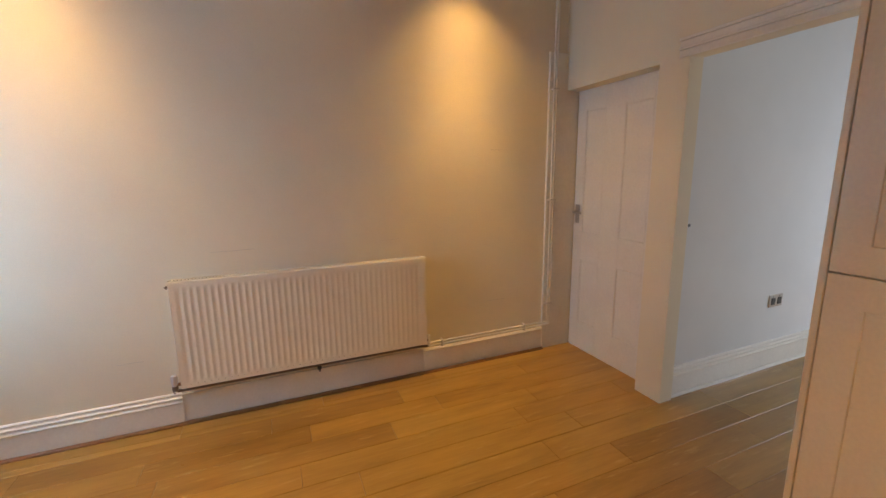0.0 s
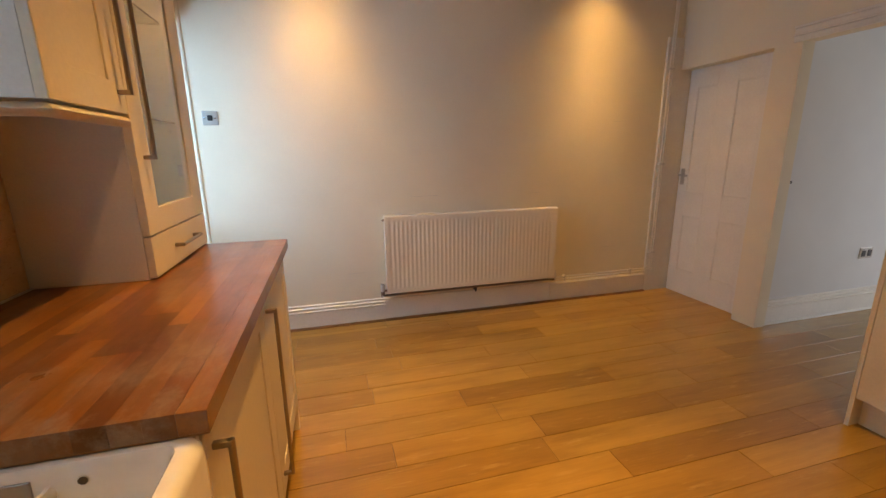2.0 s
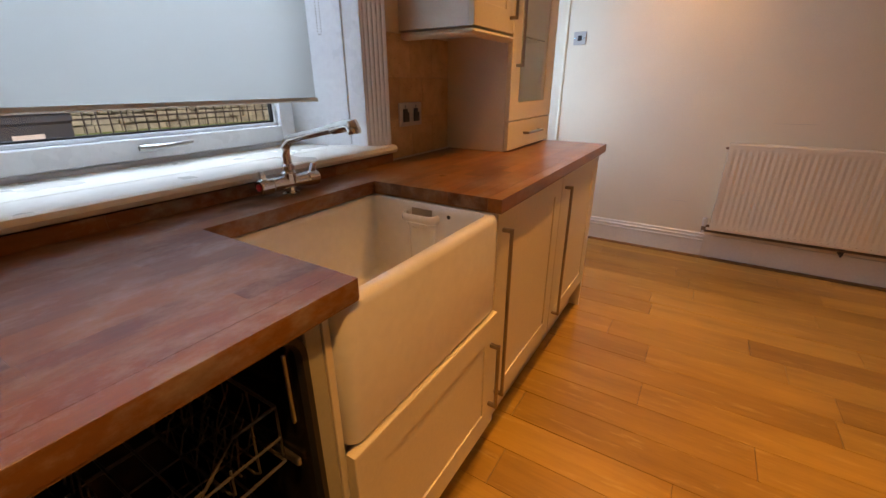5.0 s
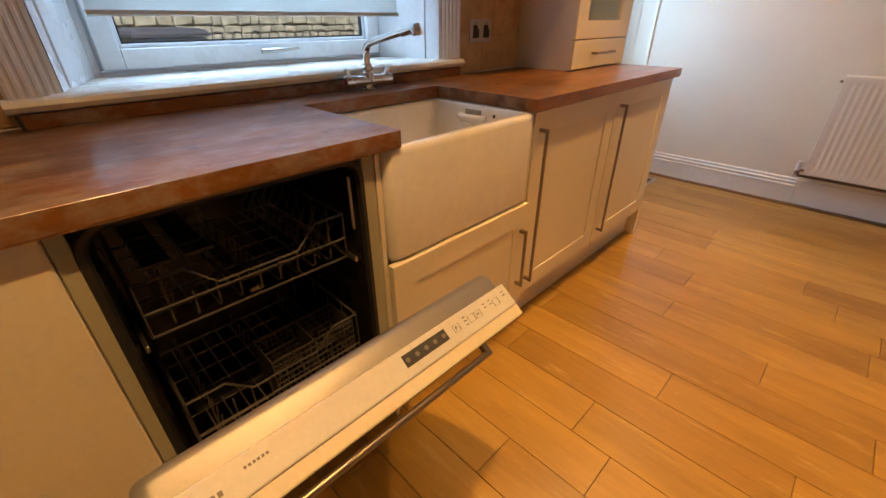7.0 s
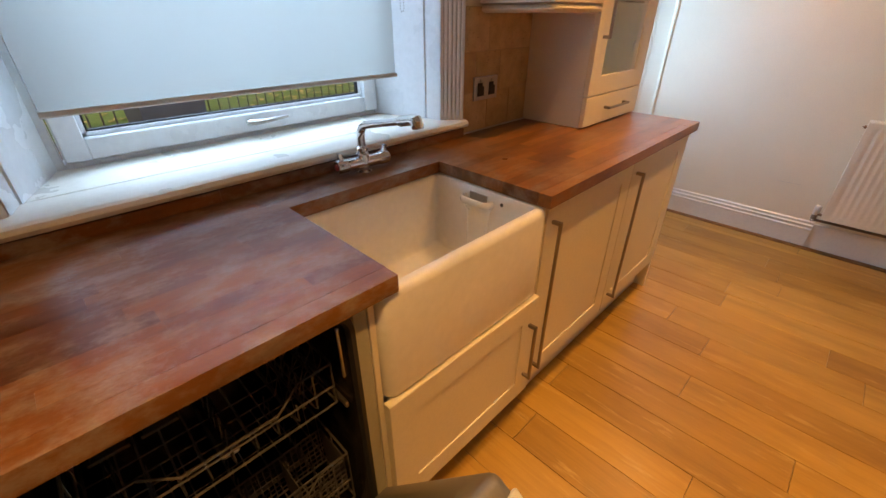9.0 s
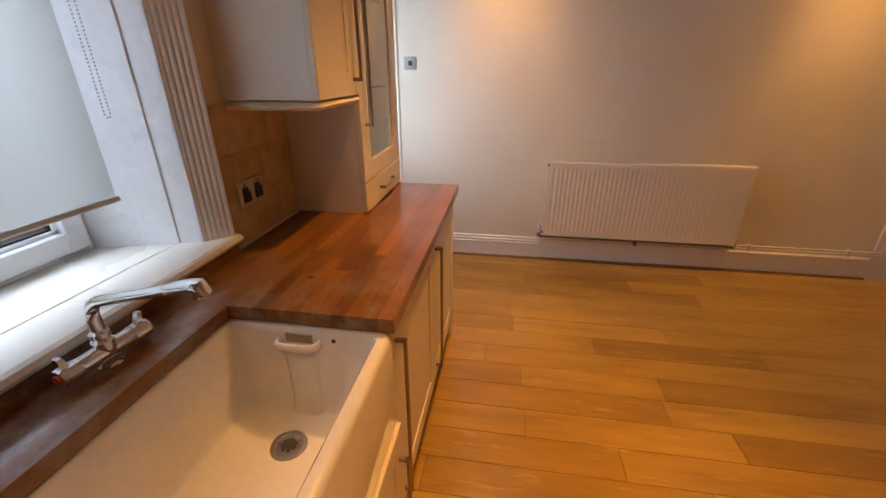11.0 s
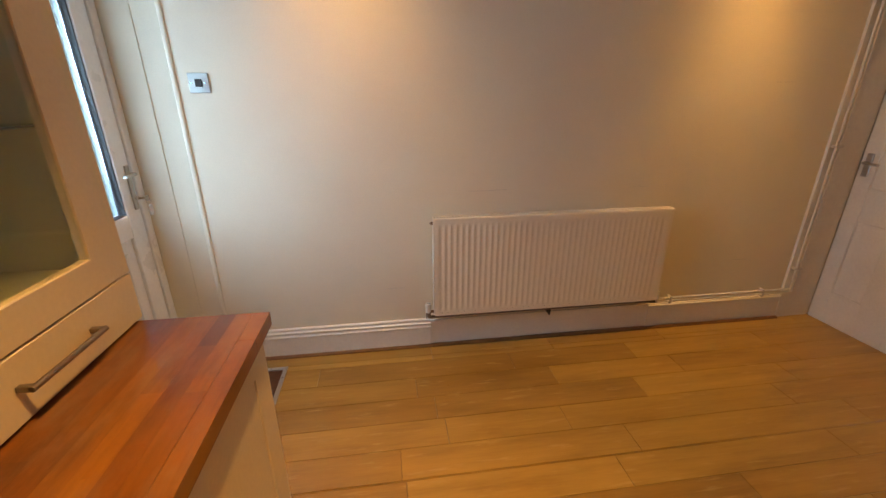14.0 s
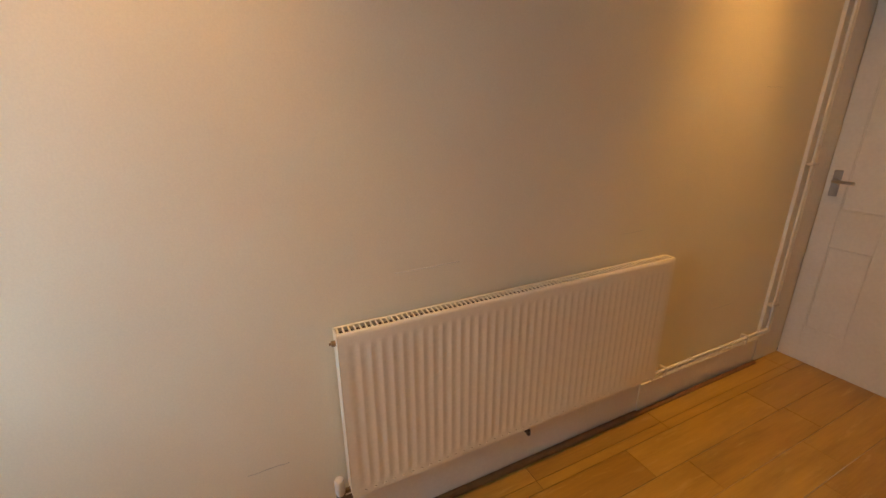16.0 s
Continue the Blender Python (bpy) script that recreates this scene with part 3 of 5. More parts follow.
for sx, sy in ((MX1 - 0.09, MY1 - 0.011), (MX0 + 0.09, MY1 - 0.011), (MX1 - 0.011, MY1 - 0.10), (MX1 - 0.011, MY1 - 0.42)):
    part("screw", lathe([(0.0, 0.0052), (0.0035, 0.005), (0.004, 0.0035)], (sx, sy, 0), segs=10), M_DARKPL, mat)

# ---- inner door ----
idoor = thing("door_2", (1.88, 2.42, 0), "cream-painted four-panel inner door set back in its recess, closed", "door")
idoor["kind"] = "structure"
IY0, IY1, IX0, IX1 = 2.03, 2.792, 1.865, 1.92
P = [(2.515, 2.700), (2.135, 2.345)]
rails = [(IX0, IX1, 2.700, IY1, 0, 1.95), (IX0, IX1, IY0, 2.135, 0, 1.95), (IX0, IX1, 2.345, 2.515, 0, 1.95)]
for a, b_ in P:
    rails += [(IX0, IX1, a, b_, 0, 0.22), (IX0, IX1, a, b_, 0.715, 0.92), (IX0, IX1, a, b_, 1.80, 1.95)]
part("door_leaf", boxes(rails, 0.0015), M_TRIM, idoor)
for a, b_ in P:
    for z0, z1 in ((0.22, 0.715), (0.92, 1.80)):
        pnl = prism([(IX0 + 0.030, a), (IX0 + 0.006, a), (IX0 + 0.006, b_), (IX0 + 0.030, b_)], "z", z0, z1)
        bmv = [(IX0 + 0.001, IX0 + 0.007, a, a + 0.008, z0, z1), (IX0 + 0.001, IX0 + 0.007, b_ - 0.008, b_, z0, z1), (IX0 + 0.001, IX0 + 0.007, a + 0.008, b_ - 0.008, z0, z0 + 0.008), (IX0 + 0.001, IX0 + 0.007, a + 0.008, b_ - 0.008, z1 - 0.008, z1)]
        for r in bmv:
            box(*r, bevel=0.003, bm=pnl)
        part("door_panel", pnl, M_TRIM, idoor)
dh = part("door_handle", box(IX0 - 0.008, IX0, 2.728, 2.766, 0.99, 1.13, 0.004, segs=2), M_STEEL, idoor, "satin steel lever handle on an oval plate")
part("lever", tube([(IX0 - 0.006, 2.747, 1.075), (IX0 - 0.045, 2.747, 1.075), (IX0 - 0.055, 2.735, 1.075), (IX0 - 0.055, 2.655, 1.072)], 0.008, 8), M_STEEL, dh, smooth=True)
structure("door_stop", box(1.80, 1.864, 2.030, 2.036, 0, 1.95), M_TRIM)

# ---- radiator ----
rad = thing("radiator", (-0.10, 2.76, 0.235), "cream-white ribbed panel radiator hung low on the wall", "radiator")
RX0, RX1, RZ0, RZ1, RY = -0.815, 0.615, 0.235, 0.838, 2.737


def rad_front():
    bm = bmesh.new()
    pitch, xs = 0.0333, []
    x = RX0 + 0.030
    cols = [(RX0, 0), (RX0 + 0.018, 0)]
    while x + pitch < RX1 - 0.015:
        cols += [(x, 0), (x + 0.006, 1), (x + 0.020, 1), (x + 0.026, 0)]
        x += pitch
    cols += [(RX1 - 0.012, 0), (RX1, 0)]
    zs = [(RZ0, 0), (RZ0 + 0.028, 0), (RZ0 + 0.034, 0.35), (RZ0 + 0.055, 1), (RZ1 - 0.060, 1), (RZ1 - 0.042, 0.35), (RZ1 - 0.034, 0), (RZ1 - 0.012, 0), (RZ1 - 0.003, -0.2), (RZ1, -0.9)]
    grid = [[bm.verts.new((cx, RY + 0.0024 * max(0, f * g) + (0.004 if g < 0 else 0) * abs(g), cz)) for cx, f in cols] for cz, g in zs]
    for r0, r1 in zip(grid, grid[1:]):
        for i in range(len(cols) - 1):
            bm.faces.new((r0[i], r0[i + 1], r1[i + 1], r1[i]))
    return bm


front = rad_front()
part("front_panel", front, M_RAD, rad, smooth=True)
weld = bmesh.new()
x = RX0 + 0.043
while x < RX1 - 0.02:
    box(x - 0.004, x + 0.004, RY - 0.0022, RY + 0.001, RZ0 + 0.014, RZ0 + 0.021, 0.001, weld)
    x += 0.0333
part("edge_dimples", weld, M_RAD, rad, "row of small raised dimples along the bottom edge", kind="stuff")
part("casing", boxes([(RX0 - 0.003, RX0, RY + 0.002, 2.792, RZ0 + 0.02, RZ1), (RX1, RX1 + 0.003, RY + 0.002, 2.792, RZ0 + 0.02, RZ1), (RX0, RX1, 2.784, 2.790, RZ0, RZ1 - 0.004), (RX0, RX1, RY + 0.008, RY + 0.011, RZ0, RZ1 - 0.01), (RX0, RX1, RY + 0.008, RY + 0.03, RZ0, RZ0 + 0.01)], 0.001), M_RAD, rad)
gr = boxes([(RX0, RX1, RY + 0.004, RY + 0.012, RZ1 - 0.006, RZ1 + 0.001), (RX0, RX1, 2.782, 2.792, RZ1 - 0.006, RZ1 + 0.001)], 0.001)
x = RX0 + 0.004
while x < RX1 - 0.004:
    box(x, x + 0.0048, RY + 0.012, 2.782, RZ1 - 0.004, RZ1, bm=gr)
    x += 0.0167
part("top_grille", gr, M_RAD, rad)
# One solid block, coloured dark for the shade below the grille slots.
part("fins", box(RX0 + 0.01, RX1 - 0.01, RY + 0.014, 2.780, RZ1 - 0.09, RZ1 - 0.010), M_GAP, rad)
part("air_vent_plug", lathe([(0.009, 0), (0.009, 0.012), (0.004, 0.013), (0.004, 0.018), (0.0, 0.018)], (RX0 - 0.003, 2.762, RZ1 - 0.035), (-1, 0, 0), 10), M_BRASS, rad, smooth=True)
for bx in (-0.09,):
    part("wall_bracket", boxes([(bx - 0.012, bx + 0.012, 2.765, 2.80, 0.185, 0.245), (bx - 0.006, bx + 0.006, 2.755, 2.77, 0.175, 0.20)], 0.002), M_DARKPL, rad, "dark metal bracket foot")
vl = part("valve", lathe([(0.0, 0), (0.007, 0), (0.007, 0.02), (0.013, 0.022), (0.013, 0.050), (0.016, 0.055), (0.017, 0.095), (0.014, 0.105), (0.0, 0.106)], (RX0 - 0.035, 2.762, 0.205), segs=14), M_WHITEPL, rad, "white thermostatic radiator valve", smooth=True)
part("collar", lathe([(0.0145, 0.0), (0.0150, 0.008), (0.0150, 0.024), (0.0140, 0.028)], (RX0 - 0.035, 2.762, 0.222), segs=14), M_PIPE, vl, "dull dark collar", smooth=True)
part("union", tube([(RX0 - 0.035, 2.762, 0.255), (RX0 + 0.005, 2.762, 0.255)], 0.009, 8), M_BRASS, vl, smooth=True)
vr = part("valve", lathe([(0.0, 0), (0.008, 0), (0.008, 0.02), (0.011, 0.022), (0.011, 0.045), (0.009, 0.055), (0.009, 0.085), (0.0, 0.086)], (RX1 + 0.022, 2.762, 0.205), segs=14), M_WHITEPL, rad, "small white lockshield valve", smooth=True)
part("union", tube([(RX1 + 0.022, 2.762, 0.255), (RX1 - 0.003, 2.762, 0.255)], 0.008, 8), M_BRASS, vr, smooth=True)

# ---- heating pipes ----
pipes = thing("heating_pipes", (1.0, 2.78, 0.2), "pair of white-painted pipes above the skirting and up the corner", "pipe")


def bend(a, corner, b_, r=0.02):
    a, c, b_ = Vector(a), Vector(corner), Vector(b_)
    u, v = (a - c).normalized(), (b_ - c).normalized()
    out = [a]
    for k in range(6):
        t = k / 5
        out.append((1 - t) ** 2 * (c + u * r) + 2 * t * (1 - t) * c + t * t * (c + v * r))
    return out + [b_]


part("pipe", tube(bend((0.64, 2.772, 0.226), (1.628, 2.772, 0.226), (1.628, 2.776, CEIL)), 0.0075, 8), M_TRIM, pipes, "white-painted pipe", smooth=True)
part("pipe", tube(bend((0.64, 2.772, 0.203), (1.650, 2.772, 0.203), (1.650, 2.776, CEIL)), 0.0075, 8), M_TRIM, pipes, "white-painted pipe", smooth=True)
part("pipe", tube([(-0.86, 2.770, 0.205), (-0.84, 2.770, 0.214), (0.55, 2.770, 0.214), (0.64, 2.772, 0.205)], 0.0085, 8), M_PIPE, pipes, "dull unpainted pipe under the radiator", smooth=True)
for cz in (0.374, 1.171, 1.95):
    part("pipe_clip", box(1.610, 1.668, 2.762, 2.800, cz - 0.007, cz + 0.007, 0.003), M_WHITEPL, pipes)
for cx in (0.74, 1.42):
    part("pipe_clip", box(cx - 0.008, cx + 0.008, 2.762, 2.800, 0.186, 0.238, 0.003), M_WHITEPL, pipes)

# ---- hairline cracks and filler lines on the radiator wall ----
rc = random.Random(4)
for x0, x1, z in ((-0.614, -0.391, 0.966), (0.345, 0.475, 0.960), (-1.105, -0.985, 0.400), (1.14, 1.265, 1.531), (1.1, 1.26, 0.452)):
    pts = [(x0 + (x1 - x0) * k / 8, N - 0.0004, z + rc.uniform(-0.0015, 0.0015)) for k in range(9)]
    structure("wall_crack", tube(pts, 0.0012, 5), M_CRACK, "hairline raised plaster crack")

# ---- wall fittings ----


def spur(name, y_wall, xc, zc, w, h, label, cat):
    s = thing(name, (xc, y_wall, zc), label, cat)
    part("plate", box(xc - w / 2, xc + w / 2, y_wall - 0.008, y_wall, zc - h / 2, zc + h / 2, 0.003, segs=2), M_STEEL, s, "brushed steel plate")
    return s


sw = spur("cooker_switch", N, -1.897, 1.517, 0.090, 0.088, "brushed steel switch plate with black rocker beside the door", "switch")
part("rocker", box(-1.912, -1.882, N - 0.014, N - 0.008, 1.500, 1.534, 0.002), M_BLACK, sw, "black rocker")
for dx in (-0.030, 0.030):
    part("screw", lathe([(0.0045, 0), (0.0045, 0.0015), (0, 0.002)], (-1.897 + dx, N - 0.008, 1.517), (0, -1, 0), 10), M_CHROME, sw)
hs = spur("double_socket", 1.90, 2.885, 0.478, 0.146, 0.088, "steel double socket with black inserts above the skirting", "socket")
for dx in (-0.034, 0.034):
    part("insert", box(2.885 + dx - 0.022, 2.885 + dx + 0.022, 1.888, 1.892, 0.450, 0.500, 0.002), M_BLACK, hs, "black insert")
    part("rocker", box(2.885 + dx - 0.007, 2.885 + dx + 0.007, 1.885, 1.892, 0.503, 0.516, 0.001), M_STEEL, hs)
lk = thing("latch_hole", (1.942, 1.90, 1.058), "small dark latch hole in the white wall edge", "hole")
part("hole_plug", lathe([(0.011, 0), (0.010, 0.002), (0.0, 0.002)], (1.942, 1.90, 1.058), (0, -1, 0), 12), M_DARKPL, lk)

ts = thing("double_socket", (W + 0.01, 0.812, 1.09), "brushed steel double socket with black inserts on the tiled wall", "socket")
part("plate", box(W + 0.010, W + 0.019, 0.739, 0.887, 1.045, 1.135, 0.003, segs=2), M_STEEL, ts, "brushed steel plate")
for yc in (0.778, 0.848):
    ins = bmesh.new()
    prism([(yc - 0.018, 1.062), (yc + 0.018, 1.062), (yc + 0.018, 1.098), (yc + 0.008, 1.098), (yc + 0.008, 1.112), (yc - 0.016, 1.112)], "x", W + 0.019, W + 0.023, ins)
    part("insert", ins, M_BLACK, ts, "black socket insert")
    part("rocker", box(W + 0.019, W + 0.025, yc - 0.006, yc + 0.006, 1.113, 1.126, 0.001), M_STEEL, ts)

# ---- cabinets ----
FRONT = -1.405


def frame_ring(back, face, y0, y1, z0, z1, left, right, low, high):
    """One mitred frame round an opening; face is the side that shows."""
    e = 0.0018 if face > back else -0.0018
    c = abs(e)

    def ring(x, dy0, dy1, dz0, dz1):
        return [(x, y0 + dy0, z0 + dz0), (x, y1 - dy1, z0 + dz0), (x, y1 - dy1, z1 - dz1), (x, y0 + dy0, z1 - dz1)]
    rows = [ring(back, 0, 0, 0, 0), ring(face - e, 0, 0, 0, 0), ring(face, c, c, c, c),
            ring(face, left - c, right - c, low - c, high - c), ring(face - e * 1.5, left, right, low, high), ring(back, left, right, low, high)]
    return loft(rows + [rows[0]], close_first=False, close_last=False)


def shaker(back, face, y0, y1, z0, z1, rail=0.078):
    """The mitred frame of a shaker front."""
    return frame_ring(back, face, y0, y1, z0, z1, rail, rail, rail, rail)


def infill(back, face, y0, y1, z0, z1, rail=0.078):
    """The set-back panel of a shaker front."""
    d = 0.0042 if face > back else -0.0042
    a, b_ = sorted((face - d, back + d * 0.5))
    return box(a, b_, y0 + rail + 0.0004, y1 - rail - 0.0004, z0 + rail + 0.0004, z1 - rail - 0.0004)


def bar_handle(p0, p1, out, foot=0.012, r=0.006):
    """A straight bar between two square feet; out: the way it stands off."""
    p0, p1, out = Vector(p0), Vector(p1), Vector(out)
    d = (p1 - p0).normalized()
    bm = tube([p0 + out - d * foot * 0.5, p1 + out + d * foot * 0.5], r, 10)
    for p in (p0, p1):
        lo = [min(p[i], (p + out * 1.12)[i]) - (foot * 0.5 if abs(out[i]) < 1e-6 else 0) for i in range(3)]
        hi = [max(p[i], (p + out * 1.12)[i]) + (foot * 0.5 if abs(out[i]) < 1e-6 else 0) for i in range(3)]
        box(lo[0], hi[0], lo[1], hi[1], lo[2], hi[2], 0.0015, bm)
    return bm


def base_unit(y0, y1, handle_y, label, group="base cabinets under the worktop", plain=False):
    u = thing("base_cabinet", ((W + FRONT) / 2, (y0 + y1) / 2, 0), label, "cabinet", group)
    part("carcass", boxes([(W + 0.02, FRONT - 0.024, y0, y0 + 0.018, 0.15, 0.878), (W + 0.02, FRONT - 0.024, y1 - 0.018, y1, 0.15, 0.878), (W + 0.02, FRONT - 0.024, y0 + 0.018, y1 - 0.018, 0.15, 0.168), (W + 0.02, W + 0.028, y0 + 0.018, y1 - 0.018, 0.168, 0.878)], 0.001), M_CARC, u, "white carcass")
    if plain:
        part("door", box(FRONT - 0.022, FRONT, y0 + 0.002, y1 - 0.001, 0.163, 0.880, 0.002), M_CREAM, u, "plain cream slab door")
        return u
    d = part("door", shaker(FRONT - 0.022, FRONT, y0 + 0.002, y1 - 0.002, 0.163, 0.880), M_CREAM, u)
    part("door_panel", infill(FRONT - 0.022, FRONT, y0 + 0.002, y1 - 0.002, 0.163, 0.880), M_CREAM, d)
    part("handle", bar_handle((FRONT, handle_y, 0.237), (FRONT, handle_y, 0.816), (0.028, 0, 0)), M_HANDLE, d, "long brushed nickel bar handle", True)
    return u


base_unit(0.392, 0.992, 0.428, "cream shaker base cabinet with a long bar handle beside the sink")
base_unit(0.992, 1.592, 1.034, "cream shaker base cabinet under the open end of the worktop")
base_unit(-1.420, -0.803, -1.380, "plain cream base cabinet beside the open dishwasher", plain=True)
base_unit(-2.020, -1.420, -1.980, "plain cream base cabinet in the far run of the worktop", plain=True)
ep = thing("end_panel", (-1.7, 1.61, 0), "cream end panel closing the run of base cabinets", "panel")
part("board", prism([(W, 0.0), (-1.408, 0.0), (-1.408, 0.878), (W, 0.878)], "y", 1.594, 1.616), M_CREAM, ep)
# filler strips by the sink
fl = thing("filler_strip", (-1.43, 0.384, 0.16), "narrow cream filler strip beside the sink", "panel")
part("strip", box(-1.45, FRONT - 0.004, 0.3805, 0.390, 0.163, 0.880, 0.001), M_CREAM, fl)
pl = thing("plinth", (-1.46, 0.7, 0), "cream plinth board under the base cabinets", "plinth")
part("board", box(-1.478, -1.462, -0.22, 1.594, 0.0, 0.148, 0.001), M_CREAM, pl)
pl2 = thing("plinth", (-1.46, -1.4, 0), "cream plinth board under the base cabinets", "plinth")
part("board", box(-1.478, -1.462, -2.1, -0.803, 0.0, 0.148, 0.001), M_CREAM, pl2)

# sink unit with its deep drawer
su = thing("sink_cabinet", (-1.7, 0.08, 0), "cream sink base with deep drawer under the butler sink", "cabinet")
part("carcass", boxes([(W + 0.02, FRONT - 0.024, -0.220, -0.202, 0.0, 0.60), (W + 0.02, FRONT - 0.024, 0.361, 0.379, 0.15, 0.60), (W + 0.02, FRONT - 0.024, -0.202, 0.361, 0.15, 0.168), (W + 0.02, FRONT - 0.024, -0.202, 0.361, 0.561, 0.579)], 0.001), M_CARC, su)
dr = part("drawer", shaker(FRONT - 0.002, FRONT + 0.020, -0.226, 0.377, 0.163, 0.578), M_CREAM, su, "cream shaker drawer front, slightly open")
part("door_panel", infill(FRONT - 0.002, FRONT + 0.020, -0.226, 0.377, 0.163, 0.578), M_CREAM, dr, "set-back flat panel")
part("handle", bar_handle((FRONT + 0.020, 0.337, 0.266), (FRONT + 0.020, 0.337, 0.484), (0.026, 0, 0)), M_HANDLE, dr, "brushed nickel bar handle", True)
part("filler", box(-1.45, FRONT - 0.006, -0.237, -0.2225, 0.0, 0.880, 0.001), M_CREAM, su, "narrow cream upright between sink and dishwasher")

# ---- butler sink ----


SK = (-1.862, -1.392, -0.219, 0.378)
sink = thing("butler_sink", (-1.62, 0.08, 0.565), "white glazed fireclay butler sink set in the worktop cutout", "sink")
rings = []


def sk(inset, z, r):
    front_wall = 0.004 if inset > 0.02 else 0.0
    return [(px, py, z) for px, py in rounded(SK[0] + inset, SK[1] - inset - front_wall, SK[2] + inset, SK[3] - inset * 0.64, r)]


rings = [sk(0.012, 0.584, 0.02), sk(0.003, 0.588, 0.026), sk(0.0, 0.598, 0.028), sk(0.0, 0.860, 0.028), sk(0.002, 0.870, 0.027), sk(0.008, 0.876, 0.022), sk(0.018, 0.878, 0.018),
         sk(0.028, 0.876, 0.022), sk(0.034, 0.868, 0.020), sk(0.037, 0.855, 0.018), sk(0.045, 0.655, 0.020), sk(0.049, 0.630, 0.022), sk(0.060, 0.620, 0.026)]
part("basin", loft(rings), M_CERAM, sink, smooth=True)
# overflow spout moulded on the far inner wall
ov = bmesh.new()
yb = 0.354
ovp = []
for z, out, half in ((0.618, 0.030, 0.040), (0.632, 0.021, 0.037), (0.66, 0.016, 0.036), (0.72, 0.014, 0.037), (0.80, 0.015, 0.040), (0.812, 0.020, 0.043), (0.822, 0.026, 0.045)):
    ovp.append([(-1.634 - (half + 0.010) * math.cos(a), yb + 0.010 - (out + 0.008) * min(1.0, 1.35 * math.sin(a) ** 0.9), z) for a in [math.pi * k / 14 for k in range(15)]])
loft(ovp, ov)
part("overflow_spout", ov, M_CERAM, sink, "raised ceramic overflow spout", smooth=True)
# the lip: a rounded U of glazed clay standing off the wall round an open slot
lip_path = [(-0.054, 0.004), (-0.054, -0.012), (-0.050, -0.022), (-0.040, -0.028), (0.0, -0.030), (0.040, -0.028), (0.050, -0.022), (0.054, -0.012), (0.054, 0.004)]
lip = []
for k, (dx, dy) in enumerate(lip_path):
    p, q = lip_path[max(k - 1, 0)], lip_path[min(k + 1, len(lip_path) - 1)]
    along = Vector((q[0] - p[0], q[1] - p[1], 0)).normalized()
    side = Vector((along.y, -along.x, 0))
    lip.append([Vector((-1.634 + dx, yb + dy, 0.838)) + side * (0.0075 * math.cos(a)) + Vector((0, 0, 0.012 * math.sin(a))) for a in [2 * math.pi * j / 10 for j in range(10)]])
part("overflow_lip", loft(lip), M_CERAM, sink, "rounded ceramic lip round the open overflow", smooth=True)
# A thin block on the wall; its dark colour gives the slot's shade.
part("overflow_slot", box(-1.634 - 0.036, -1.634 + 0.036, yb - 0.0028, yb + 0.002, 0.836, 0.8615, 0.001), M_SLOT, sink, "overflow slot, its shade put in the colour")
part("overflow_dot", lathe([(0.006, 0), (0.006, 0.001), (0, 0.001)], (-1.541, yb - 0.0008, 0.850), (0, -1, 0), 12), M_DARKPL, sink)
part("maker_mark", text_mesh("|||||| ||||||", 0.007, Matrix.Translation((-1.662, yb - 0.0150, 0.806)) @ Matrix.Rotation(radians(90), 4, "X")), M_GREYPR, sink, "faint row of small printed marks")
wd = part("waste", lathe([(0.045, 0.0), (0.044, 0.003), (0.034, 0.004), (0.031, 0.001), (0.0, 0.0008)], (-1.630, 0.225, 0.6205), segs=28), M_STEEL, sink, "steel waste outlet", smooth=True)
part("grid", lathe([(0.021, 0.0), (0.018, 0.004), (0.0, 0.005)], (-1.630, 0.225, 0.6215), segs=14), M_DARKPL, wd)
for a in range(0, 180, 45):
    dxy = Vector((math.cos(radians(a)), math.sin(radians(a)), 0)) * 0.030
    part("spoke", tube([Vector((-1.630, 0.225, 0.6235)) - dxy, Vector((-1.630, 0.225, 0.6235)) + dxy], 0.0022, 6), M_STEEL, wd)

# ---- mixer tap ----
tap = thing("mixer_tap", (-1.930, 0.135, 0.92), "chrome kitchen mixer tap with angled spout behind the sink", "tap")
part("stem", lathe([(0.024, 0), (0.024, 0.004), (0.015, 0.008), (0.014, 0.026), (0.020, 0.030), (0.020, 0.058), (0.014, 0.064), (0.018, 0.068), (0.018, 0.077), (0.0125, 0.083), (0.0, 0.083)], (-1.930, 0.135, 0.92), segs=20), M_CHROME, tap, smooth=True)
TURN_T = Matrix.Translation((-1.930, 0.135, 0)) @ Matrix.Rotation(radians(-5), 4, "Z") @ Matrix.Translation((1.930, -0.135, 0))


def turned(bm):
    bmesh.ops.transform(bm, matrix=TURN_T, verts=bm.verts)
    return bm


part("body", turned(tube([(-1.930, 0.078, 0.952), (-1.930, 0.192, 0.952)], 0.0185, 18)), M_CHROME, tap, smooth=True)
for y0, y1, cold in ((0.044, 0.082, False), (0.188, 0.226, True)):
    h = part("tap_head", turned(tube([(-1.930, y0, 0.952), (-1.930, y0 + 0.004, 0.952), (-1.930, y1 - 0.004, 0.952), (-1.930, y1, 0.952)], 0.02, 16, radii=[0.0190, 0.0205, 0.0205, 0.0185])), M_CHROME, tap)
    part("grip", turned(prism([(y0 + 0.010, 0.960), (y0 + 0.026, 0.960), (y0 + (0.034 if cold else 0.016), 0.992), (y0 + (0.024 if cold else 0.006), 0.994)], "x", -1.936, -1.924)), M_CHROME, h)
    part("cap", turned(lathe([(0.010, 0), (0.009, 0.003), (0, 0.004)], (-1.930, y1 if cold else y0, 0.952), (0, 1 if cold else -1, 0), 14)), M_CHROME if cold else M_RED, h)
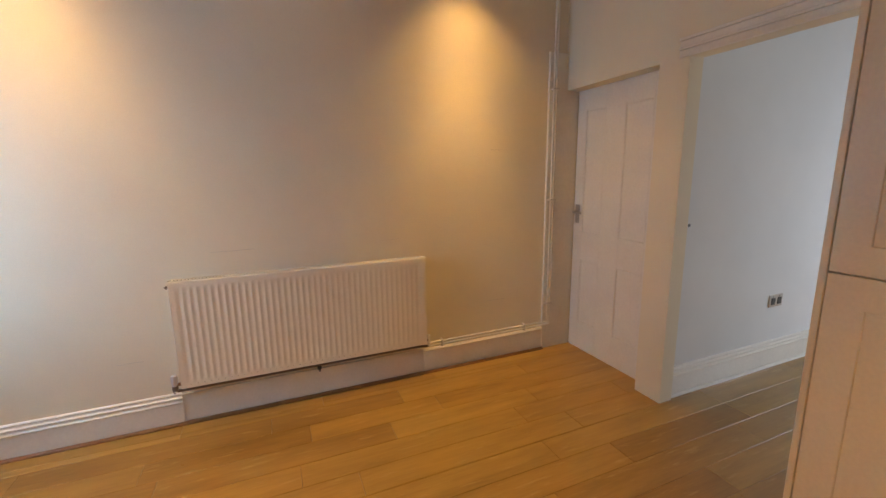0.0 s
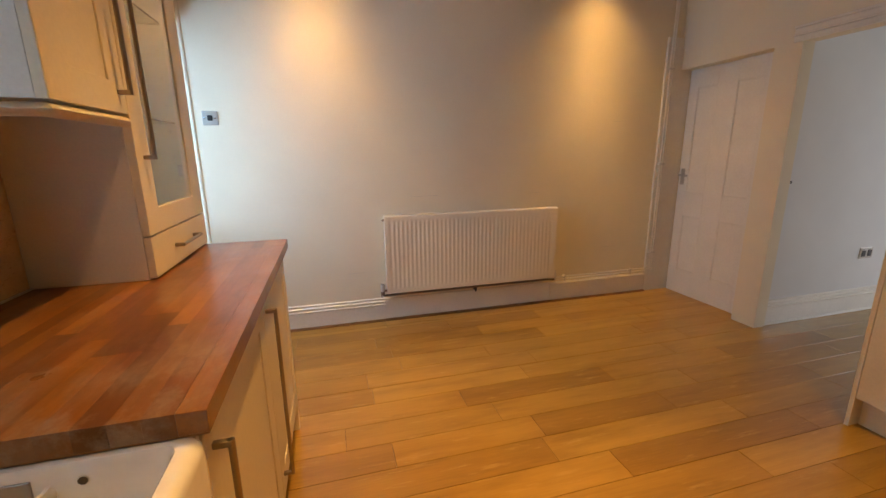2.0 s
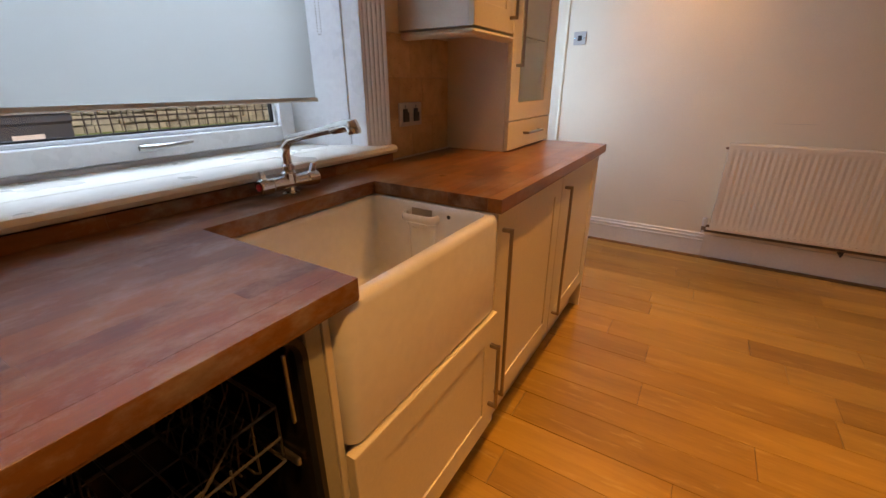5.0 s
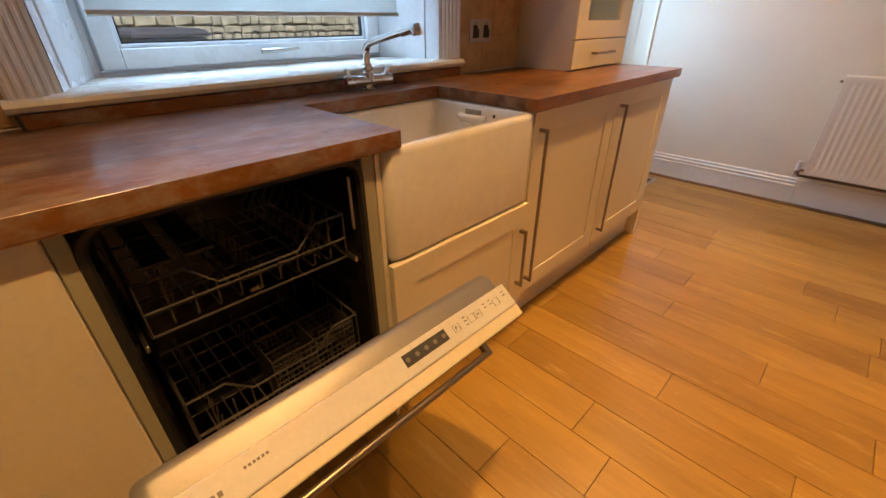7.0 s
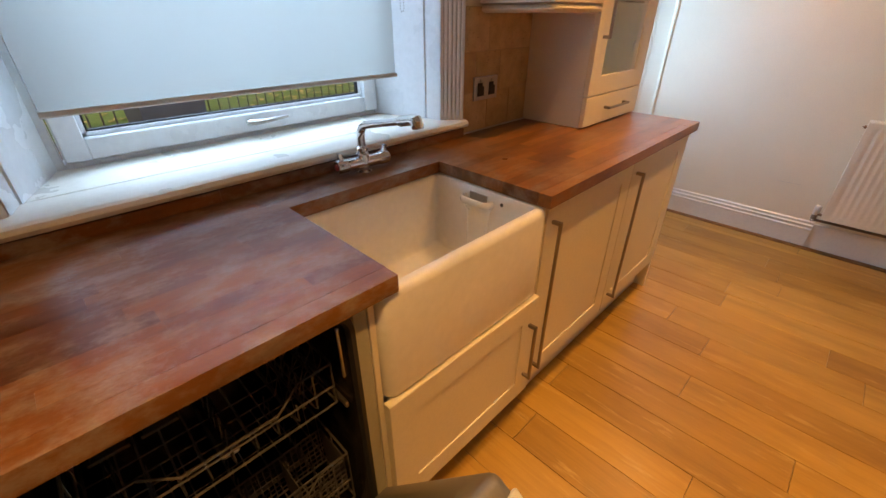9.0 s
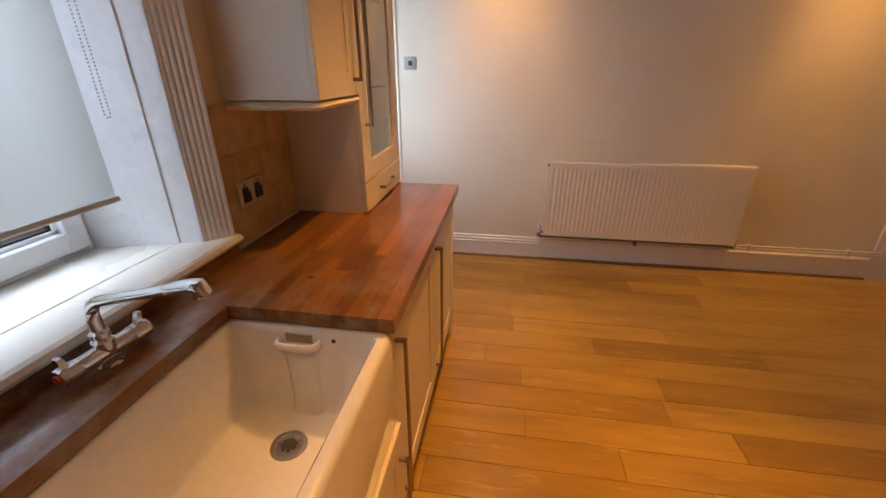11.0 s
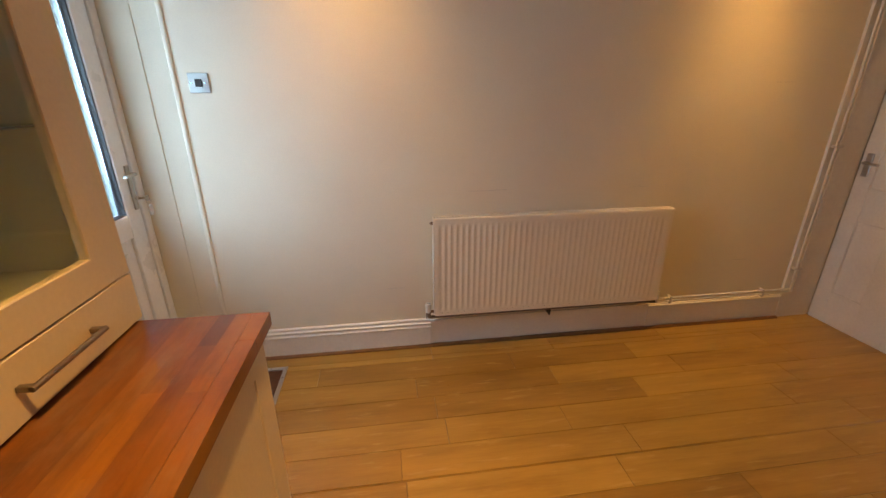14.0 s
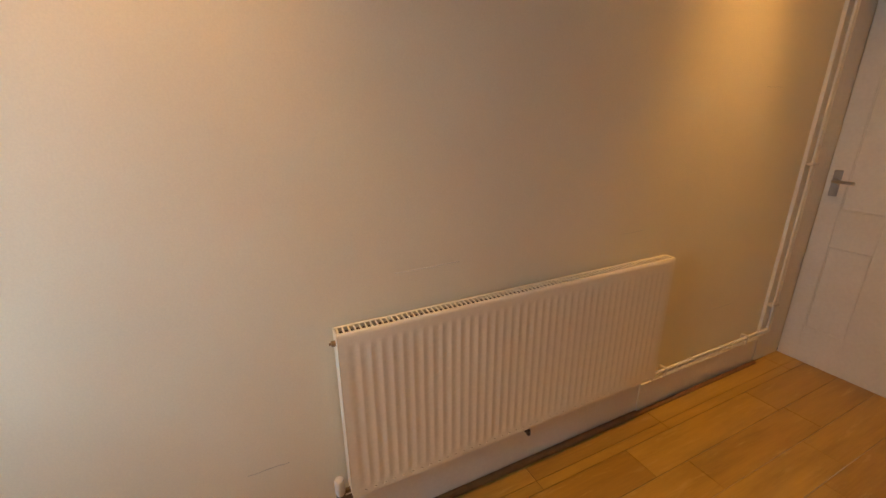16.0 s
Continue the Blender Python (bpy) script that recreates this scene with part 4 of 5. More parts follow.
SWING = Matrix.Translation((-1.930, 0.135, 0)) @ Matrix.Rotation(radians(5), 4, "Z") @ Matrix.Diagonal((0.94, 1, 1, 1)) @ Matrix.Translation((1.930, -0.135, 0))
sp = [(-1.930, 0.135, 0.995), (-1.930, 0.135, 1.028), (-1.928, 0.135, 1.046), (-1.919, 0.135, 1.060), (-1.903, 0.134, 1.069), (-1.86, 0.133, 1.078), (-1.79, 0.131, 1.092), (-1.73, 0.130, 1.104)]
part("spout", tube([SWING @ Vector(p) for p in sp], 0.011, 16, radii=[0.0125, 0.0125, 0.0125, 0.012, 0.0115, 0.011, 0.0105, 0.0105]), M_CHROME, tap, smooth=True)
part("nozzle", tube([SWING @ Vector(p) for p in ((-1.745, 0.1303, 1.101), (-1.740, 0.130, 1.102), (-1.690, 0.129, 1.112), (-1.676, 0.1285, 1.113), (-1.670, 0.128, 1.100), (-1.669, 0.128, 1.093))], 0.014, 16, radii=[0.0115, 0.0140, 0.0145, 0.0165, 0.0175, 0.0155]), M_CHROME, tap, smooth=True)
tap.location += Vector((0.012, -0.010, 0))

# ---- dishwasher ----
dw = thing("dishwasher", (-1.7, -0.52, 0), "built-in dishwasher, cream door half open, empty racks inside", "dishwasher")
DWY0, DWY1 = -0.778, -0.272
for ya, yb in ((-0.8025, DWY0), (DWY1, -0.240)):
    part("side_flange", box(W + 0.05, FRONT - 0.006, ya, yb, 0.10, 0.880, 0.002), M_FLANGE, dw, "pale side flange, coloured as in shade")
tubm = bmesh.new()
depths = [(-1.417, 0.0, 0), (-1.412, 0.006, 0), (-1.414, 0.014, 0), (-1.43, 0.022, 0), (-1.95, 0.030, 0)]
rr = []
for xx, ins, _ in depths:
    rr.append([(xx, p, q) for p, q in rounded(DWY0 + ins, DWY1 - ins, 0.135 + ins, 0.877 - ins, max(0.01, 0.05 - ins))])
loft(rr, tubm, close_first=False, close_last=True)
part("tub", tubm, M_TUB, dw, "steel tub, its inner shade put in the colour", smooth=True)
gk = [[(xx, p, q) for p, q in rounded(DWY0 + i, DWY1 - i, 0.135 + i, 0.877 - i, 0.05 - i)] for xx, i in ((-1.417, -0.004), (-1.408, 0.0), (-1.408, 0.010), (-1.417, 0.016))]
part("door_seal", loft(gk + [gk[0]], close_first=False, close_last=False), M_RUBBER, dw, "black rubber seal", smooth=True)
part("base", box(W + 0.05, -1.43, -0.800, -0.240, 0.0, 0.134), M_DARKPL, dw)


def wire(points, parent_bm, r=0.0019):
    tube(points, r, 5, parent_bm)


def rack(z, h, tines, seed, dip):
    rk = bmesh.new()
    x0, x1, y0, y1 = -1.90, -1.445, DWY0 + 0.045, DWY1 - 0.045
    for zz in (z, z + h):
        wire([(x0, y0, zz), (x0, y1, zz)], rk, 0.003)
        wire([(x0, y0, zz), (x1, y0, zz)], rk, 0.003)
        wire([(x0, y1, zz), (x1, y1, zz)], rk, 0.003)
    # dipped front rail
    yy = [y0, y0 + 0.08, y0 + 0.13, y1 - 0.12, y1 - 0.07, y1]
    zz = [z + h, z + h, z + h - dip, z + h - dip, z + h, z + h]
    wire(list(zip([x1] * 6, yy, zz)), rk, 0.0030)
    wire([(x1, y0, z + h * 0.45), (x1, y1, z + h * 0.45)], rk, 0.0028)
    wire([(x1, y0, z), (x1, y1, z)], rk, 0.0028)
    n = 11
    for k in range(n):
        y = y0 + (y1 - y0) * k / (n - 1)
        wire([(x1, y, z + (h - dip if 1 < k < 9 else h)), (x1 - 0.004, y, z + 0.012), (x1 - 0.02, y, z), (x0, y, z)], rk)
    for k in range(7):
        x = x0 + (x1 - x0) * k / 6
        wire([(x, y0, z + h), (x, y0, z), (x, y1, z), (x, y1, z + h)], rk)
    r = random.Random(seed)
    for row in range(tines):
        y = y0 + 0.05 + (y1 - y0 - 0.1) * row / (tines - 1)
        for k in range(12):
            x = x0 + 0.03 + k * 0.034
            wire([(x, y, z), (x, y + 0.008, z + 0.055)], rk, 0.0018)
    return rk


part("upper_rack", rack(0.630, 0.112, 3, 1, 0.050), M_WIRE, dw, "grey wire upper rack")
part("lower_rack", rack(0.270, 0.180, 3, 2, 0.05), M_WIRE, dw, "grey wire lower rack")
for yr in (DWY1 - 0.034, DWY0 + 0.026):
    part("rack_rail", box(-1.92, -1.43, yr, yr + 0.008, 0.612, 0.628, 0.002), M_STEEL, dw, "steel rack rail")
part("side_strip", box(-1.436, -1.430, -0.300, -0.294, 0.70, 0.830, 0.0015), M_STEEL, dw, "steel strip in the tub wall")
part("spray_arm", boxes([(-1.88, -1.50, -0.540, -0.505, 0.600, 0.612)], 0.005), M_STEEL, dw, "dull steel spray arm under the upper rack")
part("spray_arm", boxes([(-1.72, -1.66, DWY0 + 0.07, DWY1 - 0.07, 0.213, 0.225)], 0.005), M_DARKPL, dw)
cb = bmesh.new()
cx0, cx1, cy0, cy1, cz0, cz1 = -1.575, -1.470, -0.545, -0.318, 0.285, 0.415
for k in range(17):
    y = cy0 + (cy1 - cy0) * k / 16
    for xx in (cx0, cx1):
        box(xx - 0.0012, xx + 0.0012, y - 0.0012, y + 0.0012, cz0, cz1, bm=cb)
for k in range(8):
    z = cz0 + (cz1 - cz0) * k / 7
    w = 0.003 if k in (0, 4, 7) else 0.0012
    for xx in (cx0, cx1):
        box(xx - 0.0015, xx + 0.0015, cy0, cy1, z - w, z + w, bm=cb)
for yy in (cy0, (cy0 + cy1) / 2, cy1):
    box(cx0, cx1, yy - 0.0015, yy + 0.0015, cz0, cz1, bm=cb)
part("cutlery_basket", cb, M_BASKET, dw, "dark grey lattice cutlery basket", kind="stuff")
# folding tine rows on the side of the upper rack
for row in range(3):
    ft = bmesh.new()
    y = DWY1 - 0.075 - row * 0.030
    tube([(-1.88, y, 0.640), (-1.47, y, 0.640)], 0.0018, 5, ft)
    for k in range(9):
        x = -1.86 + k * 0.045
        tube([(x, y, 0.640), (x, y + 0.012, 0.676), (x, y + 0.034, 0.704), (x, y + 0.036, 0.716)], 0.0016, 5, ft)
    part("tine_row", ft, M_WIRE, dw, "folding row of wire tines")
for k in range(2):
    y = -0.700 + k * 0.075
    part("cup_shelf", boxes([(-1.80, -1.55, y, y + 0.05, 0.716, 0.719)] + [(-1.80 + j * 0.05, -1.797 + j * 0.05, y - 0.004, y + 0.054, 0.714, 0.721) for j in range(6)], 0.0005), M_BASKET, dw, "dark folding cup shelf")

# the hanging door, built closed and leaned about its hinge
TH = 36.0
HINGE = Vector((-1.468, 0, 0.115))
SW = Matrix.Translation(HINGE) @ Matrix.Rotation(radians(TH), 4, "Y") @ Matrix.Translation(-HINGE)
DA, DB = -0.827, -0.229
inner = box(-1.462, -1.424, DA + 0.002, DB - 0.002, 0.150, 0.820, 0.003, m=SW)
door = part("door", inner, M_STEEL, dw, "steel-lined door, hanging half open")
lin = bmesh.new()
outer_r = rounded(DA + 0.004, DB - 0.004, 0.145, 0.826, 0.02, 4)
rg = []
for xx, ins, top in ((-1.462, 0.0, 0.8335), (-1.470, 0.001, 0.833), (-1.492, 0.002, 0.832), (-1.500, 0.004, 0.829), (-1.505, 0.008, 0.822), (-1.507, 0.014, 0.812), (-1.507, 0.050, 0.770), (-1.498, 0.062, 0.758)):
    rg.append([tuple(SW @ Vector((xx, p, q))) for p, q in rounded(DA + 0.003 + ins, DB - 0.003 - ins, 0.145 + ins, top, 0.022, 5)])
loft(rg, lin, close_first=False, close_last=True)
part("inner_lining", lin, M_LINING, door, "steel inner lining", smooth=True)
part("detergent_drawer", box(-1.504, -1.494, -0.62, -0.44, 0.44, 0.58, 0.004, m=SW), M_DARKPL, door)
ctl = box(-1.468, -1.422, DA, DB, 0.822, 0.8355, 0.003, m=SW, segs=2)
cp = part("control_panel", ctl, M_WHITEPL, door, "white top-edge control strip with printed symbols")
zt = 0.8357


def onstrip(x0, x1, y0, y1, mat_, name, label=""):
    part(name, box(x0, x1, y0, y1, zt - 0.0008, zt + 0.0005, m=SW), mat_, cp, label)


onstrip(-1.458, -1.438, -0.485, -0.395, M_DARKPL, "display", "dark display window with round touch marks")
for k in range(5):
    y = -0.478 + k * 0.019
    part("display_mark", lathe([(0.004, 0), (0.004, 0.0003), (0, 0.0003)], (-1.448, y, zt + 0.0005), segs=12), M_GREYPR, cp)
    cp.children[-1].data.transform(Matrix.Translation(-base_of(cp)) @ SW @ Matrix.Translation(base_of(cp)))
for y in (-0.372, -0.335, -0.318, -0.268):
    w = 0.007
    for r in ((-1.453, -1.4525, y - w, y + w), (-1.440, -1.4395, y - w, y + w), (-1.453, -1.4395, y - w, y - w + 0.0005), (-1.453, -1.4395, y + w - 0.0005, y + w)):
        onstrip(*r, M_GREYPR, "button_outline")
for wd_, y, s_ in (("P", -0.3755, 0.010), ("H", -0.3220, 0.009)):
    part("button_letter", text_mesh(wd_, s_, SW @ Matrix.Translation((-1.4430, y, zt + 0.0004)) @ Matrix.Rotation(radians(90), 4, "Z"), 0.0002), M_BLACK, cp, "small printed button letter")
for y in (-0.352, -0.300, -0.285, -0.247):
    for k in range(3 if y == -0.352 else 2):
        onstrip(-1.456 + k * 0.007, -1.4545 + k * 0.007, y, y + 0.006, M_BLACK, "indicator_mark")
badge = lathe([(0.0048, 0.0), (0.0048, 0.0003), (0.0, 0.0003)], (-1.4430, -0.802, zt), segs=14)
bmesh.ops.transform(badge, matrix=SW, verts=badge.verts)
part("maker_badge", badge, M_GREYPR, cp, "small plain brand disc")
marks = bmesh.new()
for k in range(6):
    y = -0.793 + k * 0.0078
    box(-1.4462, -1.4398, y, y + 0.0052, zt - 0.0004, zt + 0.0003, bm=marks, m=SW)
part("brand_marks", marks, M_GREYPR, cp, "row of small dark plain blocks")
marks = bmesh.new()
for k in range(6):
    y = -0.722 + k * 0.0052
    box(-1.4535, -1.4500, y, y + 0.0034, zt - 0.0004, zt + 0.0003, bm=marks, m=SW)
part("model_marks", marks, M_GREYPR, cp, "row of tiny dark plain blocks")
fd = merge(shaker(-1.4215, -1.400, DA - 0.001, DB + 0.001, 0.125, 0.832), infill(-1.4215, -1.400, DA - 0.001, DB + 0.001, 0.125, 0.832))
bmesh.ops.transform(fd, matrix=SW, verts=fd.verts)
fdo = part("furniture_front", fd, M_CREAM, door, "cream shaker front on the dishwasher door")
hb = bar_handle((-1.400, -0.748, 0.808), (-1.400, -0.330, 0.808), (0.018, 0, 0))
bmesh.ops.transform(hb, matrix=SW, verts=hb.verts)
part("handle", hb, M_HANDLE, dw, "long brushed nickel bar handle", True)

# ---- upper cupboard ----
uc = thing("wall_cupboard", (-1.86, 0.94, 1.36), "cream shaker wall cupboard with white sides beside the window", "cupboard")
part("carcass", box(W, -1.722, 0.777, 1.112, 1.388, 2.15, 0.001), M_CARC, uc, "white melamine carcass")
ud = part("door", shaker(-1.721, -1.700, 0.776, 1.110, 1.388, 2.15), M_CREAM, uc)
part("door_panel", infill(-1.721, -1.700, 0.776, 1.110, 1.388, 2.15), M_CREAM, ud, "set-back flat panel")
part("handle", bar_handle((-1.700, 1.072, 1.440), (-1.700, 1.072, 1.90), (0.028, 0, 0)), M_HANDLE, ud, "brushed nickel bar handle", True)


def nose(a, b_, z0, z1):
    """Half-round nose outline outward from a to b."""
    return [(a, z0), (a + (b_ - a) * 0.5, z0), (a + (b_ - a) * 0.85, z0 + (z1 - z0) * 0.2), (b_, z0 + (z1 - z0) * 0.5), (a + (b_ - a) * 0.85, z1 - (z1 - z0) * 0.2), (a + (b_ - a) * 0.5, z1), (a, z1)]


rail_prof = nose(0.0, 0.0385, 1.357, 1.3835)
pel = loft([[(W, 0.810 - d, z) for d, z in rail_prof], [(-1.7345 + d, 0.810 - d, z) for d, z in rail_prof], [(-1.7345 + d, 1.110, z) for d, z in rail_prof]])
part("light_pelmet", pel, M_CREAM, uc, "rounded cream pelmet rail mitred at the corner", smooth=True)

# ---- glazed dresser cupboard ----
gc = thing("glazed_cupboard", (-1.86, 1.39, 0.92), "cream dresser cupboard with glazed door standing on the worktop", "cupboard")
GX, GY0, GY1 = -1.722, 1.114, 1.653
part("carcass", boxes([(W, GX, GY0, GY0 + 0.018, 0.921, 2.15), (W, GX, GY1 - 0.018, GY1, 0.921, 2.15), (W, GX, GY0 + 0.018, GY1 - 0.018, 0.921, 0.939)], 0.001), M_CARC, gc, "white melamine sides")
part("lining", boxes([(W, W + 0.008, GY0 + 0.018, GY1 - 0.018, 1.075, 2.13), (W, GX, GY0 + 0.018, GY1 - 0.018, 1.055, 1.073), (W, GX, GY0 + 0.018, GY1 - 0.018, 2.13, 2.15), (W + 0.008, GX - 0.002, GY0 + 0.0185, GY0 + 0.021, 1.075, 2.13), (W + 0.008, GX - 0.002, GY1 - 0.021, GY1 - 0.0185, 1.075, 2.13)]), M_GLASSCARC, gc, "grey-green cupboard lining with shelf holes")
part("shelf", box(W + 0.01, GX - 0.03, GY0 + 0.022, GY1 - 0.022, 1.398, 1.404), M_CABGLASS, gc, "glass shelf").visible_shadow = False
part("shelf", box(W + 0.01, GX - 0.03, GY0 + 0.022, GY1 - 0.022, 1.748, 1.754), M_CABGLASS, gc, "glass shelf").visible_shadow = False
for yy in (GY0 + 0.0215, GY1 - 0.0215):
    for xx in (W + 0.06, GX - 0.05):
        for k in range(9):
            part("peg_hole", lathe([(0.0035, -0.0005), (0.0030, 0.0005), (0, 0.0005)], (xx, yy, 1.18 + k * 0.096), (0, 1 if yy < 1.4 else -1, 0), 8), M_DARKPL, gc)
RL, GTOP = 0.092, 2.03
gd = frame_ring(-1.721, -1.700, GY0, GY1, 1.052, 2.15, RL, 0.112, 0.076, 0.12)
gdo = part("door", gd, M_CREAM, gc, "cream glazed door frame")
part("pane", box(-1.7065, -1.7035, GY0 + RL - 0.005, GY1 - 0.107, 1.123, GTOP + 0.005), M_CABGLASS, gdo, "clear glass pane").visible_shadow = False
part("handle", bar_handle((-1.700, GY0 + 0.048, 1.275), (-1.700, GY0 + 0.048, 1.86), (0.028, 0, 0)), M_HANDLE, gdo, "brushed nickel bar handle", True)
part("hinge", boxes([(-1.765, -1.722, GY1 - 0.034, GY1 - 0.022, 1.20, 1.245), (-1.735, -1.722, GY1 - 0.100, GY1 - 0.03, 1.205, 1.240)], 0.003), M_STEEL, gdo, "steel concealed hinge")
gdr = part("drawer", box(-1.721, -1.700, GY0, GY1, 0.926, 1.048, 0.002), M_CREAM, gc, "plain cream drawer front")
part("handle", bar_handle((-1.700, 1.292, 0.990), (-1.700, 1.480, 0.990), (0.026, 0, 0)), M_HANDLE, gdr, "short brushed nickel bar handle", True)

# ---- tall fridge housing ----
tf = thing("tall_cabinet", (1.42, 0.59, 0), "tall cream fridge housing with split shaker doors and a vented plinth", "cabinet")
part("end_panel", box(1.098, 1.755, 0.884, 0.902, 0.0, 2.25, 0.0015), M_CREAM, tf, "cream end panel down to the floor")
part("end_panel", box(1.098, 1.755, 0.270, 0.288, 0.0, 2.25, 0.0015), M_CREAM, tf, "cream end panel down to the floor")
part("body", box(1.125, 1.755, 0.288, 0.884, 0.145, 2.25), M_CARC, tf)
td = part("lower_door", shaker(1.120, 1.098, 0.291, 0.881, 0.150, 1.094, rail=0.088), M_CREAM, tf)
part("door_panel", infill(1.120, 1.098, 0.291, 0.881, 0.150, 1.094, rail=0.088), M_CREAM, td, "set-back flat panel")
tu = part("upper_door", shaker(1.120, 1.098, 0.291, 0.881, 1.099, 2.22), M_CREAM, tf)
part("door_panel", infill(1.120, 1.098, 0.291, 0.881, 1.099, 2.22), M_CREAM, tu, "set-back flat panel")
part("handle", bar_handle((1.098, 0.33, 0.5), (1.098, 0.33, 1.03), (-0.03, 0, 0)), M_HANDLE, td, "brushed nickel bar handle", True)
part("handle", bar_handle((1.098, 0.33, 1.16), (1.098, 0.33, 1.6), (-0.03, 0, 0)), M_HANDLE, tu, "brushed nickel bar handle", True)
tp_ = part("plinth", box(1.165, 1.181, 0.288, 0.884, 0.0, 0.144), M_CREAM, tf)
vg = bmesh.new()
for k in range(5):
    box(1.159, 1.165, 0.32, 0.68, 0.045 + k * 0.016, 0.053 + k * 0.016, bm=vg)
part("vent_grille", vg, M_DARKPL, tp_, "slotted plinth vent")

# ---- downlights ----
proto = None
for sx, sy, *_ in SPOTS:
    if proto is None:
        proto = thing("downlight", (sx, sy, CEIL), "round recessed ceiling downlight with a steel rim, lit", "downlight", "ceiling downlights")
        part("rim", lathe([(0.045, 0.0), (0.045, -0.004), (0.034, -0.006), (0.032, -0.0)], (sx, sy, CEIL), segs=20), M_STEEL, proto, smooth=True)
        part("lamp", lathe([(0.031, -0.0005), (0.030, -0.002), (0, -0.002)], (sx, sy, CEIL), segs=20), M_GLOW, proto)
    else:
        copy_thing(proto, Matrix.Translation((sx, sy, CEIL)))

# ---- outside ----


def ground_material():
    m, nt, b = nodes_of("damp_grass_and_leaves")
    v = coords(nt)
    n1, n2 = noise_tex(nt, v, 1.4, 5), noise_tex(nt, v, 14, 5, 0.7)
    g = ramp(nt, n2, [(0.3, (0.03, 0.06, 0.012)), (0.55, (0.075, 0.13, 0.025)), (0.75, (0.14, 0.19, 0.05))])
    t = ramp(nt, n2, [(0.3, (0.05, 0.045, 0.04)), (0.7, (0.11, 0.10, 0.09))])
    geo = nt.nodes.new("ShaderNodeNewGeometry")
    sep = nt.nodes.new("ShaderNodeSeparateXYZ")
    nt.links.new(geo.outputs["Position"], sep.inputs[0])
    edge = ramp(nt, mapped(nt, sep.outputs[0], -7.2, -7.0), [(0, (1, 1, 1)), (1, (0, 0, 0))])
    nt.links.new(mix_col(nt, edge, t, g), b.inputs["Base Color"])
    b.inputs["Roughness"].default_value = 0.9
    bump(nt, b, n2, 0.6, 0.03)
    return m


M_GROUND = ground_material()
M_STONE = surface("mossy_wall_stone", (0.23, 0.25, 0.205), 0.85, vary=0.55, scale=6, grain=50, relief=0.6, dist=0.01)
M_MORTAR = surface("dark_stone_joints", (0.07, 0.07, 0.055), 0.95, vary=0.3, scale=8)
M_IRON = surface("black_iron_paint", (0.02, 0.02, 0.022), 0.45, vary=0.2)
M_BIN = surface("slate_bin_plastic", (0.045, 0.055, 0.07), 0.45, vary=0.12)
M_BOARD = surface("pale_weathered_board", (0.26, 0.31, 0.31), 0.7, vary=0.2, scale=5)
M_LEAF = surface("fallen_leaf", (0.55, 0.40, 0.13), 0.7, vary=0.35, scale=9)

GZ = 0.08
gm = bmesh.new()
prism([(WOUT - 0.02, GZ - 0.1), (WOUT - 0.02, GZ), (-6.9, GZ), (-9.3, GZ + 0.42), (-400, GZ + 0.8), (-400, GZ - 0.3)], "y", -400, 400, gm)
structure("ground", gm, M_GROUND)

rs = random.Random(11)
swall = thing("garden_wall", (-9.35, 0, 0.3), "old mossy drystone garden wall of uneven blocks", "wall")
part("core", box(-9.62, -9.35, -9, 9, 0.2, 2.3), M_MORTAR, swall)
stone_far = bmesh.new()
z = 0.35
count = 0
while z < 2.3:
    h = rs.uniform(0.08, 0.19)
    y = -9.0
    while y < 9.0:
        w = rs.uniform(0.14, 0.38)
        near = -1.0 < y < 4.5 and z > 0.5 and z < 1.6 and count < 300
        o = rs.uniform(0.0, 0.04)
        args = (-9.40, -9.31 + o, y + 0.008, y + w - 0.008, z + rs.uniform(-0.008, 0.012), z + h + rs.uniform(-0.028, -0.004))
        if near:
            sb = box(*args, bevel=0.018)
            cy, cz, tilt = (args[2] + args[3]) / 2, (args[4] + args[5]) / 2, rs.uniform(-0.12, 0.12)
            taper, skew = rs.uniform(-0.35, 0.35), rs.uniform(-0.3, 0.3)
            for v in sb.verts:
                u, t_ = v.co.y - cy, v.co.z - cz
                v.co.z = cz + t_ * (1 + taper * u / (w / 2) * 0.5) + u * tilt
                v.co.y = cy + u + t_ * skew
            part("stone", sb, M_STONE, swall)
            count += 1
        else:
            box(*args, bm=stone_far)
        y += w
    z += h
part("stonework", stone_far, M_STONE, swall, kind="stuff")

rail = thing("railings", (-6.6, 2.0, 0.08), "black bow-top iron railings in front of the garden wall", "fence")
part("rails", boxes([(-6.615, -6.585, -7, 7, 0.20, 0.22), (-6.615, -6.585, -7, 7, 0.86, 0.88)]), M_IRON, rail)
for k in range(-28, 29):
    y = k * 0.24
    hoop = [(-6.6, y, 0.07), (-6.6, y, 0.96)] + [(-6.6, y + 0.06 - 0.06 * math.cos(a), 0.96 + 0.06 * math.sin(a)) for a in [math.pi * j / 6 for j in range(1, 6)]] + [(-6.6, y + 0.12, 0.96), (-6.6, y + 0.12, 0.07)]
    part("hoop", tube(hoop, 0.009, 6), M_IRON, rail)


